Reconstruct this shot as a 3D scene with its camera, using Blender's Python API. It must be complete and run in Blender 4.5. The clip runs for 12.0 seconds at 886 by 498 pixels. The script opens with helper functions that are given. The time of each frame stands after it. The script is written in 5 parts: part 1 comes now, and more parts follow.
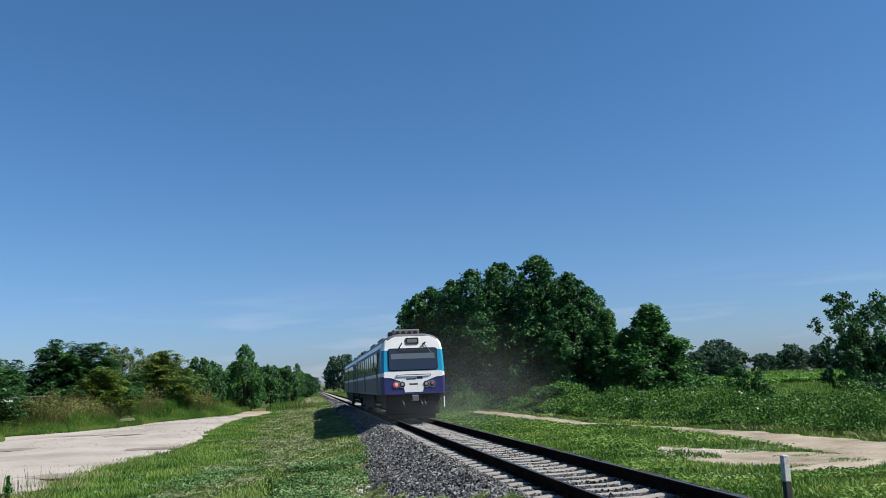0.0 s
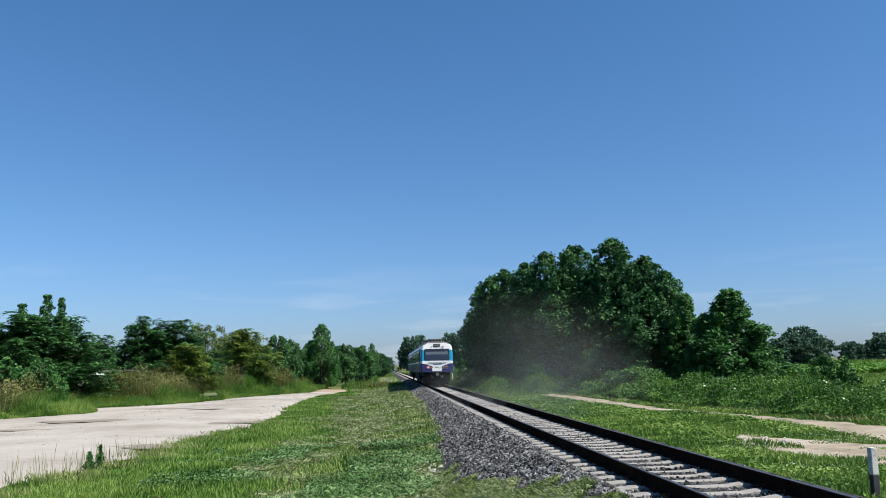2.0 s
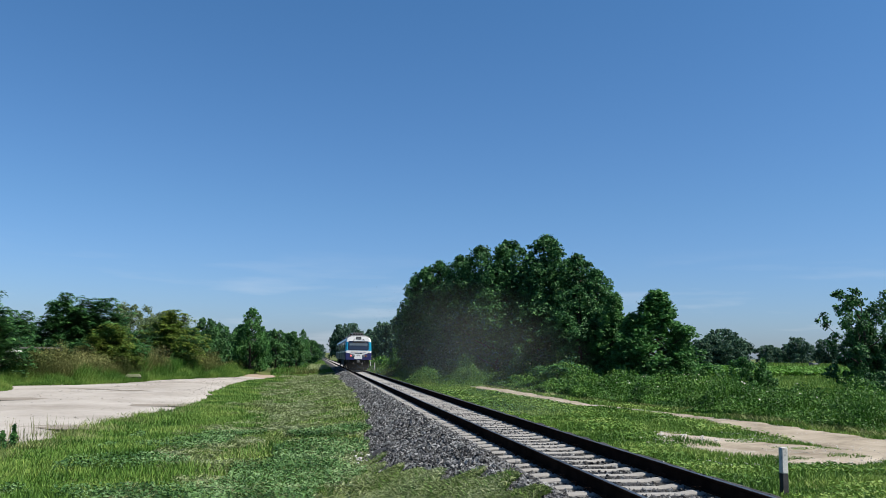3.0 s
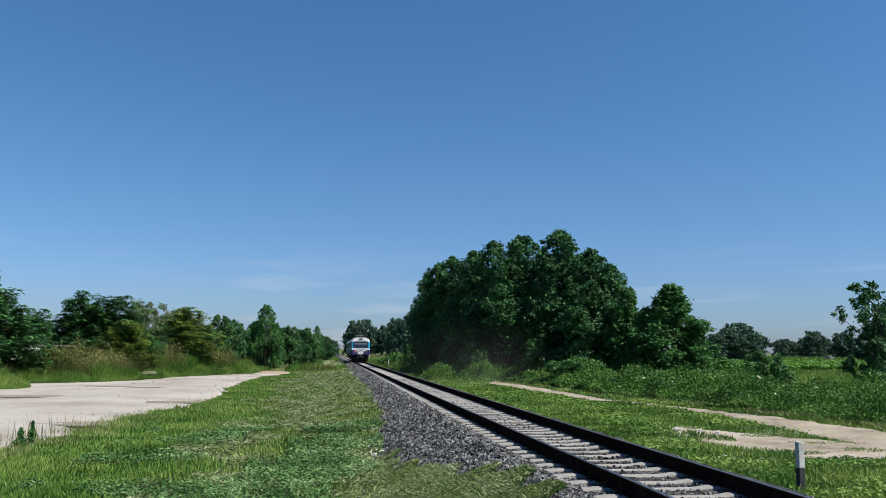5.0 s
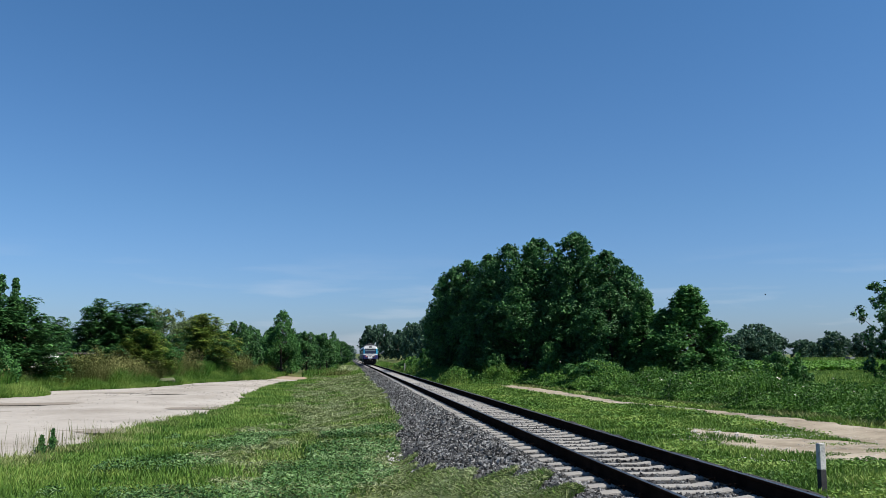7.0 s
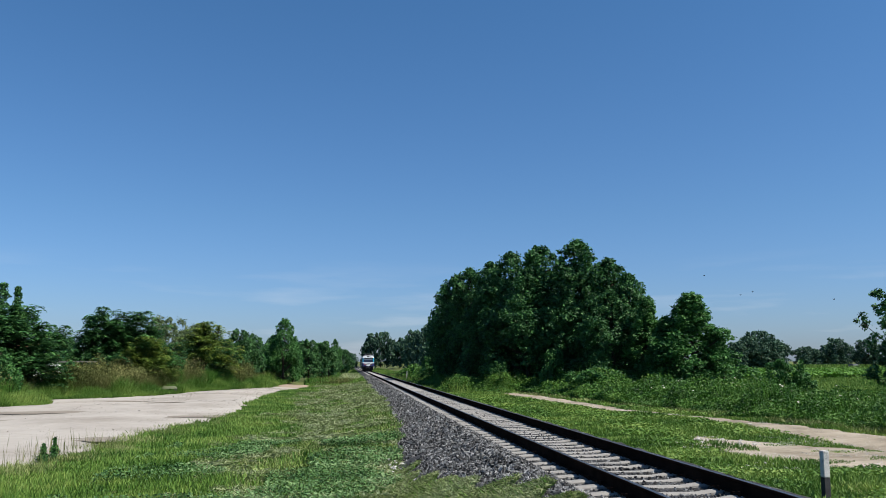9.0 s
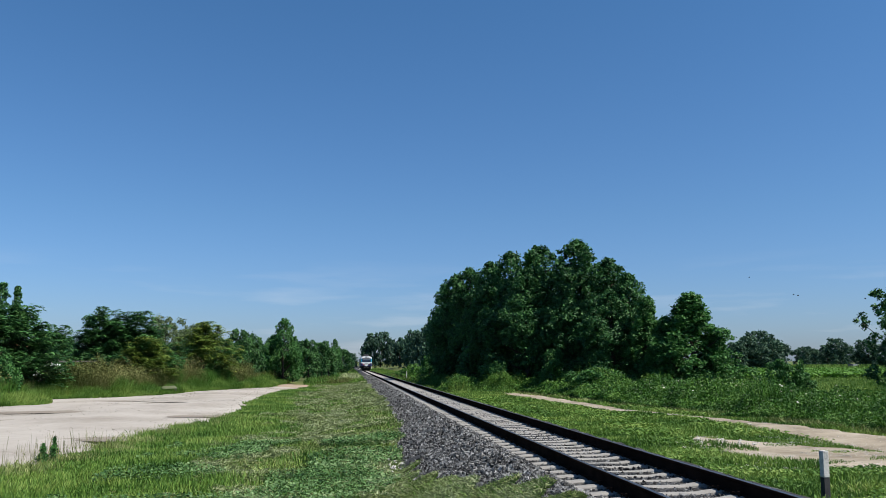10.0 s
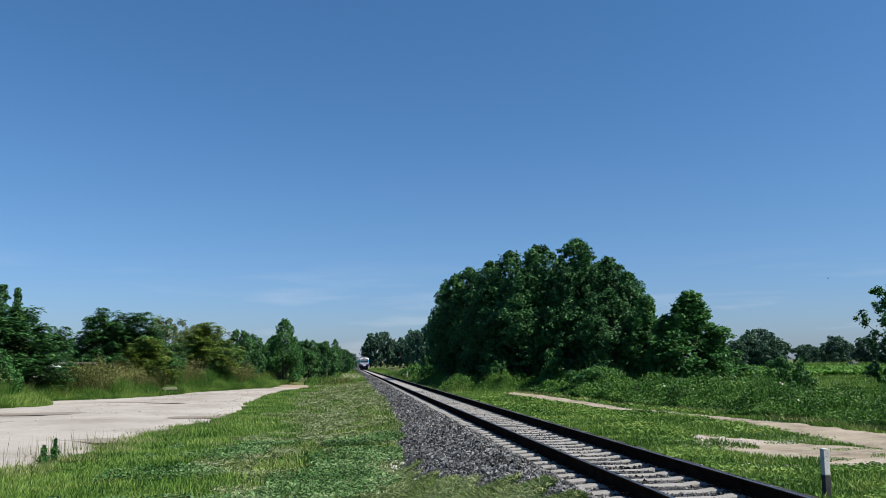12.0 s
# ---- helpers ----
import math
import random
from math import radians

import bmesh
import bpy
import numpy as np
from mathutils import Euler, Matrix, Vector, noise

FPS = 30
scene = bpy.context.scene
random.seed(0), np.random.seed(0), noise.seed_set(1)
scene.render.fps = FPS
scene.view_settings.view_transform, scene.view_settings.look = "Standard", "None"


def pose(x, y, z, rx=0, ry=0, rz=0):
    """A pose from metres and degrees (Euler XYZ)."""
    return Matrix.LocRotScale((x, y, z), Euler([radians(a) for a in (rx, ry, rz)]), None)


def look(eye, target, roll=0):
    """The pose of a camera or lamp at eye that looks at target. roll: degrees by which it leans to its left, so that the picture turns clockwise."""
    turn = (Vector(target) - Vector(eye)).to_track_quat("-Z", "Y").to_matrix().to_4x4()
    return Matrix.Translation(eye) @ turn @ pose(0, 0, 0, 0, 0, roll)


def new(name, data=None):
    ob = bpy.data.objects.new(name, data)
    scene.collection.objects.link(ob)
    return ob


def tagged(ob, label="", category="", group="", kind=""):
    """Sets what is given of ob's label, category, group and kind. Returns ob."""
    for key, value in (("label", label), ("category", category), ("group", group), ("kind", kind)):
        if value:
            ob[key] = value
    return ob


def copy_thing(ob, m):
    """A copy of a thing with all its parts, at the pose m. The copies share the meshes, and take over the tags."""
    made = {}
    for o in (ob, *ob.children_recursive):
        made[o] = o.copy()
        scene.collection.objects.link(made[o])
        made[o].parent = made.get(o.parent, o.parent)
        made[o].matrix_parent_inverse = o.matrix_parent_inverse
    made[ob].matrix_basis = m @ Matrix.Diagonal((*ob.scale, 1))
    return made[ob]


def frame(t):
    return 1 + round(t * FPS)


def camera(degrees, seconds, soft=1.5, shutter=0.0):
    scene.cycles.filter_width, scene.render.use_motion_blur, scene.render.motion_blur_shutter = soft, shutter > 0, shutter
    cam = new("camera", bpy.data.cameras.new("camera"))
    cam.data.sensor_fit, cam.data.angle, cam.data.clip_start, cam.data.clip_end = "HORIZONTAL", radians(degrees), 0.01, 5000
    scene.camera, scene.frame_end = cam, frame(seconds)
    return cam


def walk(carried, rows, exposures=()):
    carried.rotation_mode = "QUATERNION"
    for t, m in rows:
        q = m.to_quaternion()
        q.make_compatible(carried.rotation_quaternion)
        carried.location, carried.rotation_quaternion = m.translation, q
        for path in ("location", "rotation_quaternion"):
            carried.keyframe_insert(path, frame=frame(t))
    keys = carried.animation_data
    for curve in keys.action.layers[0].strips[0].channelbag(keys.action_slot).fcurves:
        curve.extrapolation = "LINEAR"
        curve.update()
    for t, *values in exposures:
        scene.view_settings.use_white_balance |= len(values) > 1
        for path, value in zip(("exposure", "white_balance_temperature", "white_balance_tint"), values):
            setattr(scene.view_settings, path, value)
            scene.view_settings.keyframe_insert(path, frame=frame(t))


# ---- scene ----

# The camera stands still in place and turns in the hand.
EYE = (0.0, 0.0, 2.6)
TURNS = (
    (0.0, -9.25, 9.41, 2.24), (0.5, -8.32, 9.00, 1.84), (1.0, -6.71, 8.69, 1.58), (1.5, -4.66, 8.39, 1.69),
    (2.0, -4.04, 8.27, 1.09), (2.5, -7.63, 7.70, -0.39), (3.0, -8.95, 7.56, -0.91), (5.0, -7.97, 7.24, -0.62),
    (5.5, -7.25, 7.24, -0.42), (6.0, -6.89, 7.36, -0.45), (6.5, -6.85, 7.40, -0.27), (7.0, -6.81, 7.52, -0.07),
    (9.0, -6.66, 8.07, 0.03), (9.5, -6.66, 8.07, 0.04), (10.0, -6.68, 8.06, 0.01), (10.5, -6.70, 8.05, 0.00),
    (11.0, -6.70, 8.05, 0.07), (11.5, -6.66, 8.03, 0.41), (12.0, -6.65, 8.04, 0.29))
cam = camera(58.5, 12.0, soft=0.7)
walk(cam, [(t, pose(*EYE, 90 + p, r, y)) for t, y, p, r in TURNS],
     exposures=((0.0, 0.70), (1.0, 0.82), (1.5, 0.87), (2.0, 0.87), (3.0, 0.78), (5.0, 0.70), (10.5, 0.70), (11.0, 0.86), (11.5, 0.70), (12.0, 0.70)))

# ---- light ----
SUN_ELEVATION, SUN_AZIMUTH = 50.5, 117.0      # degrees; azimuth from +y towards +x
world = bpy.data.worlds.new("sky")
scene.world = world
world.use_nodes = True
wn, wl = world.node_tree.nodes, world.node_tree.links
sky = wn.new("ShaderNodeTexSky")
sky.sky_type, sky.sun_disc = "NISHITA", False
sky.sun_elevation, sky.sun_rotation = radians(SUN_ELEVATION), radians(SUN_AZIMUTH)
sky.air_density, sky.dust_density, sky.ozone_density = 1.0, 0.6, 2.0
where, split, tint, times = wn.new("ShaderNodeTexCoord"), wn.new("ShaderNodeSeparateXYZ"), wn.new("ShaderNodeValToRGB"), wn.new("ShaderNodeMix")
wl.new(where.outputs["Generated"], split.inputs[0])
wl.new(split.outputs[2], tint.inputs[0])
# clear summer air: deeper blue overhead, no yellow haze low down
for k, (at, colour) in enumerate(((0.0, (0.64, 0.82, 1.28)), (0.18, (0.60, 0.90, 1.22)), (0.55, (0.52, 0.98, 1.30)))):
    stop = tint.color_ramp.elements[k] if k < 2 else tint.color_ramp.elements.new(at)
    stop.position, stop.color = at, (*colour, 1)
times.data_type, times.blend_type = "RGBA", "MULTIPLY"
times.inputs["Factor"].default_value = 1.0
wl.new(sky.outputs[0], times.inputs["A"])
wl.new(tint.outputs[0], times.inputs["B"])
# a few thin streaks of cloud low in the sky
place, wisp, thin, low, both, haze = (wn.new("ShaderNodeMapping"), wn.new("ShaderNodeTexNoise"), wn.new("ShaderNodeValToRGB"), wn.new("ShaderNodeValToRGB"), wn.new("ShaderNodeMath"), wn.new("ShaderNodeMix"))
place.inputs["Scale"].default_value = (3.0, 3.0, 26.0)
wl.new(where.outputs["Generated"], place.inputs[0])
wl.new(place.outputs[0], wisp.inputs["Vector"])
wisp.inputs["Scale"].default_value, wisp.inputs["Detail"].default_value = 1.6, 5
wl.new(wisp.outputs["Fac"], thin.inputs[0])
thin.color_ramp.elements[0].position, thin.color_ramp.elements[1].position = 0.54, 0.78
thin.color_ramp.elements[1].color = (0.4, 0.4, 0.4, 1)
wl.new(split.outputs[2], low.inputs[0])
low.color_ramp.elements[0].position, low.color_ramp.elements[0].color = 0.04, (1, 1, 1, 1)
low.color_ramp.elements[1].position, low.color_ramp.elements[1].color = 0.13, (0, 0, 0, 1)
both.operation = "MULTIPLY"
wl.new(thin.outputs[0], both.inputs[0])
wl.new(low.outputs[0], both.inputs[1])
haze.data_type = "RGBA"
wl.new(both.outputs[0], haze.inputs["Factor"])
wl.new(times.outputs["Result"], haze.inputs["A"])
haze.inputs["B"].default_value = (8.0, 8.4, 9.0, 1)
wl.new(haze.outputs["Result"], wn["Background"].inputs[0])
wn["Background"].inputs[1].default_value = 0.058
sun = new("sun", bpy.data.lights.new("sun", "SUN"))
sun.data.energy, sun.data.angle, sun.data.color = 5.0, radians(0.53), (1.0, 0.93, 0.82)
a, e = radians(SUN_AZIMUTH), radians(SUN_ELEVATION)
sun.matrix_world = look((40 * math.sin(a) * math.cos(e), 40 * math.cos(a) * math.cos(e), 40 * math.sin(e)), (0, 0, 0))


# ---- materials ----
def material(name, colours, scale=4.0, rough=0.8, metal=0.0, bump=0.0, fine=40.0, spread=0.5, island=0.0, clear=0.0, glow=None, shine=0.25, swing=1.6):
    """Noise at two scales between the colours; island: how far loose pieces differ; clear: light let through a leaf."""
    m = bpy.data.materials.new(name)
    m.use_nodes = True
    n, l = m.node_tree.nodes, m.node_tree.links
    b = n["Principled BSDF"]
    b.inputs["Roughness"].default_value, b.inputs["Metallic"].default_value = rough, metal
    co = n.new("ShaderNodeTexCoord")
    big, small = n.new("ShaderNodeTexNoise"), n.new("ShaderNodeTexNoise")
    big.inputs["Scale"].default_value, big.inputs["Detail"].default_value = scale, 4
    small.inputs["Scale"].default_value, small.inputs["Detail"].default_value = fine, 3
    for x in (big, small):
        l.new(co.outputs["Object"], x.inputs["Vector"])
    mix = n.new("ShaderNodeMath")
    mix.operation = "MULTIPLY_ADD"
    l.new(small.outputs["Fac"], mix.inputs[0])
    mix.inputs[1].default_value = spread
    half = n.new("ShaderNodeMath")
    half.operation = "MULTIPLY_ADD"
    l.new(big.outputs["Fac"], half.inputs[0])
    half.inputs[1].default_value, half.inputs[2].default_value = swing, 0.5 - swing / 2 - spread / 2
    l.new(half.outputs[0], mix.inputs[2])
    last = mix.outputs[0]
    if island:
        g = n.new("ShaderNodeNewGeometry")
        more = n.new("ShaderNodeMath")
        more.operation = "MULTIPLY_ADD"
        l.new(g.outputs["Random Per Island"], more.inputs[0])
        more.inputs[1].default_value = island
        shift = n.new("ShaderNodeMath")
        shift.operation = "SUBTRACT"
        l.new(last, shift.inputs[0])
        shift.inputs[1].default_value = island / 2
        l.new(shift.outputs[0], more.inputs[2])
        last = more.outputs[0]
    ramp = n.new("ShaderNodeValToRGB")
    el = ramp.color_ramp.elements
    while len(el) < len(colours):
        el.new(0.5)
    for k, c in enumerate(colours):
        el[k].position, el[k].color = k / max(1, len(colours) - 1), (*c, 1)
    l.new(last, ramp.inputs[0])
    l.new(ramp.outputs[0], b.inputs["Base Color"])
    if bump:
        bp = n.new("ShaderNodeBump")
        bp.inputs["Strength"].default_value, bp.inputs["Distance"].default_value = bump, 0.03
        l.new(small.outputs["Fac"], bp.inputs["Height"])
        l.new(bp.outputs[0], b.inputs["Normal"])
    if glow:
        b.inputs["Emission Color"].default_value, b.inputs["Emission Strength"].default_value = (*glow[:3], 1), glow[3]
    b.inputs["Specular IOR Level"].default_value = shine
    if clear:
        tr, sh = n.new("ShaderNodeBsdfTranslucent"), n.new("ShaderNodeMixShader")
        l.new(ramp.outputs[0], tr.inputs[0])
        sh.inputs[0].default_value = clear
        l.new(b.outputs[0], sh.inputs[1])
        l.new(tr.outputs[0], sh.inputs[2])
        l.new(sh.outputs[0], n["Material Output"].inputs[0])
    return m


def plain(name, colour, rough=0.5, metal=0.0, glow=None):
    c2 = tuple(v * 0.82 for v in colour)
    return material(name, [c2, colour], 1.5, rough, metal, 0.0, 30, 0.35, glow=glow, shine=0.5)


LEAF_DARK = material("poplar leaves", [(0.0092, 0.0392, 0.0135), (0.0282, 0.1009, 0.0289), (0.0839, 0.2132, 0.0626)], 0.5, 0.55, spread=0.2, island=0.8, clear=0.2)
LEAF_MID = material("bush leaves", [(0.0161, 0.0595, 0.0128), (0.0382, 0.1314, 0.0298), (0.0957, 0.2321, 0.0595)], 0.6, 0.55, spread=0.2, island=0.8, clear=0.25)
LEAF_OLIVE = material("yellowing leaves", [(0.0332, 0.0799, 0.0125), (0.0902, 0.1598, 0.0248), (0.2255, 0.2716, 0.0554)], 0.6, 0.55, spread=0.2, island=0.8, clear=0.25)
# blue-grey cast in the leaf colour stands in for distance haze
LEAF_HAZED = material("far leaves with haze in the colour", [(0.0173, 0.045, 0.0312), (0.0374, 0.0901, 0.0561), (0.0736, 0.148, 0.0857)], 0.3, 0.6, spread=0.2, island=0.7, clear=0.2)
LEAF_GREY = material("greyish willow leaves", [(0.0434, 0.075, 0.035), (0.0963, 0.1398, 0.0599), (0.154, 0.2, 0.0999)], 0.5, 0.6, spread=0.2, island=0.7, clear=0.2)
LEAF_BLUE = material("deep green feathery leaves", [(0.0115, 0.0447, 0.0131), (0.0321, 0.1074, 0.0292), (0.0982, 0.2194, 0.0653)], 0.6, 0.55, spread=0.2, island=0.8, clear=0.25)
WEED = material("weeds", [(0.0172, 0.0601, 0.0074), (0.0456, 0.1353, 0.0162), (0.1025, 0.2105, 0.0361)], 0.5, 0.55, spread=0.2, island=0.8, clear=0.25, swing=2.8)
REED = material("dry weeds", [(0.0351, 0.0573, 0.0121), (0.0955, 0.1113, 0.0304), (0.1808, 0.1845, 0.0715)], 0.3, 0.8, spread=0.2, island=0.7, clear=0.15, swing=2.4)
CROP = material("crop", [(0.0386, 0.1081, 0.0107), (0.0695, 0.1854, 0.0177), (0.1159, 0.2472, 0.0284)], 0.2, 0.55, spread=0.2, island=0.6, clear=0.2)
GRASS = material("grass blades", [(0.0407, 0.1039, 0.0151), (0.0946, 0.1928, 0.0287), (0.1961, 0.2819, 0.0643)], 0.35, 0.6, spread=0.2, island=0.7, clear=0.25, swing=2.8)
MOWN = material("mown grass blades", [(0.0736, 0.1258, 0.0292), (0.1615, 0.2149, 0.0626), (0.2939, 0.3245, 0.1418)], 0.4, 0.65, spread=0.2, island=0.8, clear=0.2, swing=2.8)
STRAW = material("cut straw", [(0.1203, 0.1632, 0.0531), (0.2409, 0.2872, 0.133), (0.3502, 0.3981, 0.2393)], 0.8, 0.8, spread=0.2, island=0.8, swing=2.8)
CLOVER = material("clover leaves", [(0.0223, 0.0666, 0.0169), (0.0632, 0.1481, 0.0375), (0.1785, 0.2813, 0.1219)], 0.8, 0.5, spread=0.2, island=0.7, clear=0.2, swing=2.8)
SOIL = material("grassy soil", [(0.0322, 0.0515, 0.0097), (0.0708, 0.0966, 0.0193), (0.1288, 0.1288, 0.0451)], 0.35, 0.95, bump=0.5, fine=9, spread=0.6, swing=2.8)
GRAVEL = material("pale packed gravel", [(0.2185, 0.1986, 0.174), (0.2967, 0.2754, 0.2495), (0.3497, 0.3299, 0.3021)], 0.22, 0.95, bump=0.6, fine=2.5, spread=0.7, swing=2.4)
DIRT = material("sandy dirt", [(0.1501, 0.1252, 0.0902), (0.2528, 0.217, 0.1668), (0.3161, 0.2795, 0.2255)], 0.5, 0.95, bump=0.7, fine=4, spread=0.8, swing=2.4)
EARTH = material("reddish pale earth", [(0.2318, 0.1738, 0.1288), (0.3219, 0.264, 0.2125)], 0.5, 0.95, bump=0.3, fine=8)
MUD = material("damp earth", [(0.1674, 0.1449, 0.1191), (0.2189, 0.1931, 0.1642)], 1.2, 0.85, bump=0.4, fine=9)
# bed darker than its loose stones to imitate shade in the gaps
BALLAST = material("crushed stone", [(0.0084, 0.0084, 0.0084), (0.0278, 0.0278, 0.0285), (0.0766, 0.0766, 0.0766)], 2.0, 0.85, bump=1.0, fine=16, spread=0.9)
STONE = material("stones", [(0.0069, 0.007, 0.0073), (0.0408, 0.0417, 0.0426), (0.1088, 0.1111, 0.1127), (0.245, 0.2501, 0.2529)], 3.0, 0.85, bump=0.2, fine=50, spread=0.2, island=0.95, swing=0.8)
CONCRETE = material("sleeper concrete", [(0.161, 0.1545, 0.1481), (0.2318, 0.2253, 0.2157), (0.2961, 0.2897, 0.2768)], 2.5, 0.9, bump=0.3, fine=45, spread=0.5)
RUST = material("rusty rail steel", [(0.0084, 0.0056, 0.0049), (0.0195, 0.0125, 0.0097), (0.0348, 0.0209, 0.0153)], 3.0, 0.95, 0.0, bump=0.15, fine=60, shine=0.0)
RAILTOP = material("worn rail head", [(0.103, 0.0966, 0.0966), (0.1931, 0.1867, 0.1803)], 2.0, 0.38, 0.9, fine=30)
BARK = material("bark", [(0.0322, 0.0258, 0.0193), (0.0773, 0.0644, 0.0515)], 4.0, 0.9, bump=0.6, fine=20)
WHITE = plain("white train paint", (0.704, 0.7128, 0.7304), 0.3)
BAND = plain("dark blue window band", (0.0064, 0.0084, 0.0193), 0.5)
NAVY = plain("navy train paint", (0.023, 0.0245, 0.1148), 0.4)
TEAL = plain("turquoise train paint", (0.0088, 0.2376, 0.4136), 0.3)
GREY = plain("grey steel", (0.1288, 0.1288, 0.1352), 0.55, 0.4)
DARK = material("sooty underframe", [(0.0063, 0.0063, 0.0067), (0.0209, 0.0198, 0.0188)], 2.0, 0.8, bump=0.2, fine=25)
GLASS = plain("dark tinted glass", (0.0125, 0.0153, 0.0209), 0.06)
# glass colour lifted towards blue to carry the reflected sky
SCREEN = plain("windscreen glass with sky reflection in its colour", (0.024, 0.032, 0.055), 0.05)
REFLECTION = plain("pale reflection band on the glass", (0.0773, 0.103, 0.1288), 0.5)
RED = plain("lit red tail lamp", (0.56, 0.064, 0.064), 0.3, glow=(1.0, 0.16, 0.18, 0.8))
LAMP = plain("unlit lamp glass", (0.296, 0.3108, 0.333), 0.12, 0.3)
AMBER = plain("unlit red lamp glass", (0.2318, 0.0644, 0.0515), 0.2)
POSTWHITE = material("weathered white paint", [(0.0919, 0.0919, 0.0919), (0.4211, 0.4211, 0.4134), (0.5665, 0.5665, 0.5512)], 9.0, 0.85, bump=0.3, fine=50, spread=0.9)
POSTDARK = material("weathered dark paint", [(0.0225, 0.0231, 0.0258), (0.0483, 0.0496, 0.0547)], 6.0, 0.85, bump=0.2, fine=50)
ROOFRED = material("clay roof", [(0.161, 0.0644, 0.0386), (0.2575, 0.1094, 0.0644)], 2.0, 0.9)
FENCEWOOD = material("weathered wood", [(0.103, 0.0966, 0.0901), (0.1931, 0.1867, 0.1738)], 3.0, 0.9)
TRAY = material("faded green plastic", [(0.0773, 0.0889, 0.0464), (0.1236, 0.1391, 0.0773)], 2.0, 0.6)
SHEET = material("rusty sheet metal", [(0.0225, 0.0142, 0.0116), (0.0579, 0.0322, 0.0225)], 2.0, 0.8, 0.2)
LIMESTONE = material("limestone", [(0.3445, 0.3369, 0.3139), (0.5053, 0.4976, 0.4747)], 8.0, 0.9)
PLASTER = material("plaster", [(0.3541, 0.3348, 0.3026), (0.4635, 0.4507, 0.4249)], 0.8, 0.9)


# ---- mesh helpers ----
def part(name, data, mat, parent=None, label=""):
    """A bmesh or mesh as one object under a thing."""
    if isinstance(data, bmesh.types.BMesh):
        me = bpy.data.meshes.new(name)
        data.to_mesh(me)
        data.free()
    else:
        me = data
    if mat and not me.materials:
        me.materials.append(mat)
    ob = new(name, me)
    if parent:
        ob.parent = parent
    if label:
        ob["label"] = label
    return ob


def np_mesh(name, verts, faces, smooth=False):
    """A mesh from arrays; all faces have one number of corners."""
    verts, faces = np.asarray(verts, np.float32), np.asarray(faces, np.int32)
    me = bpy.data.meshes.new(name)
    me.vertices.add(len(verts))
    me.vertices.foreach_set("co", verts.ravel())
    k = faces.shape[1]
    me.loops.add(faces.size)
    me.loops.foreach_set("vertex_index", faces.ravel())
    me.polygons.add(len(faces))
    me.polygons.foreach_set("loop_start", np.arange(0, faces.size, k, dtype=np.int32))
    me.update(calc_edges=True)
    me.polygons.foreach_set("use_smooth", np.full(len(faces), smooth))
    me.validate()
    return me


def box_bm(x0, x1, y0, y1, z0, z1, bevel=0.0, bm=None):
    own = bm is None
    bm = bm or bmesh.new()
    made = bmesh.ops.create_cube(bm, size=1.0, matrix=Matrix.Translation(((x0 + x1) / 2, (y0 + y1) / 2, (z0 + z1) / 2)) @ Matrix.Diagonal((x1 - x0, y1 - y0, z1 - z0, 1)))
    if bevel:
        edges = list({ed for v in made["verts"] for ed in v.link_edges})
        bmesh.ops.bevel(bm, geom=edges, offset=bevel, segments=2, affect="EDGES", profile=0.5)
    return bm


def rod_bm(p, q, r, sides=10, r2=None, bm=None):
    bm = bm or bmesh.new()
    p, q = Vector(p), Vector(q)
    turn = (q - p).to_track_quat("Z", "Y").to_matrix().to_4x4()
    bmesh.ops.create_cone(bm, cap_ends=True, segments=sides, radius1=r, radius2=r if r2 is None else r2, depth=(q - p).length,
                          matrix=Matrix.Translation((p + q) / 2) @ turn)
    return bm


def unit(v):
    return v / np.maximum(1e-9, np.linalg.norm(v, axis=1, keepdims=True))


def cards(points, normals, size, rng, aspect=0.6):
    """A folded pointed leaf at each point: four corners, two triangles."""
    n = len(points)
    normals = unit(normals)
    t = unit(np.cross(normals, rng.normal(size=(n, 3))))
    b = np.cross(normals, t)
    s = (size * rng.uniform(0.6, 1.35, n))[:, None]
    v = np.stack([points - t * s, points + b * s * aspect + normals * s * 0.18, points + t * s, points - b * s * aspect + normals * s * 0.18], 1)
    i = np.arange(n)[:, None] * 4
    f = np.concatenate([i + np.array([[0, 1, 2]]), i + np.array([[0, 2, 3]])], 0)
    return v.reshape(-1, 3), f


def blades(points, height, width, lean, rng, bent=True):
    """An upright blade at each point: bent, of two triangles, or straight, of one."""
    n = len(points)
    a = rng.uniform(0, 2 * np.pi, n)
    w = np.stack([np.cos(a), np.sin(a), np.zeros(n)], 1) * (width * rng.uniform(0.6, 1.3, n))[:, None] / 2
    a = rng.uniform(0, 2 * np.pi, n)
    h = height * rng.uniform(0.5, 1.25, n)
    d = np.stack([np.cos(a), np.sin(a), np.zeros(n)], 1) * (h * lean * rng.uniform(0.2, 1.5, n))[:, None]
    up = np.stack([np.zeros(n), np.zeros(n), h], 1)
    if not bent:
        v = np.stack([points - w, points + w, points + up + d], 1)
        return v.reshape(-1, 3), np.arange(3 * n).reshape(-1, 3)
    v = np.stack([points - w, points + w, points + up * 0.6 + d * 0.5 + w * 0.8, points + up + d], 1)
    i = np.arange(n)[:, None] * 4
    f = np.concatenate([i + np.array([[0, 1, 2]]), i + np.array([[0, 2, 3]])], 0)
    return v.reshape(-1, 3), f


def join(*sets):
    vs, fs, k = [], [], 0
    for v, f in sets:
        vs.append(v)
        fs.append(f + k)
        k += len(v)
    return np.concatenate(vs), np.concatenate(fs)


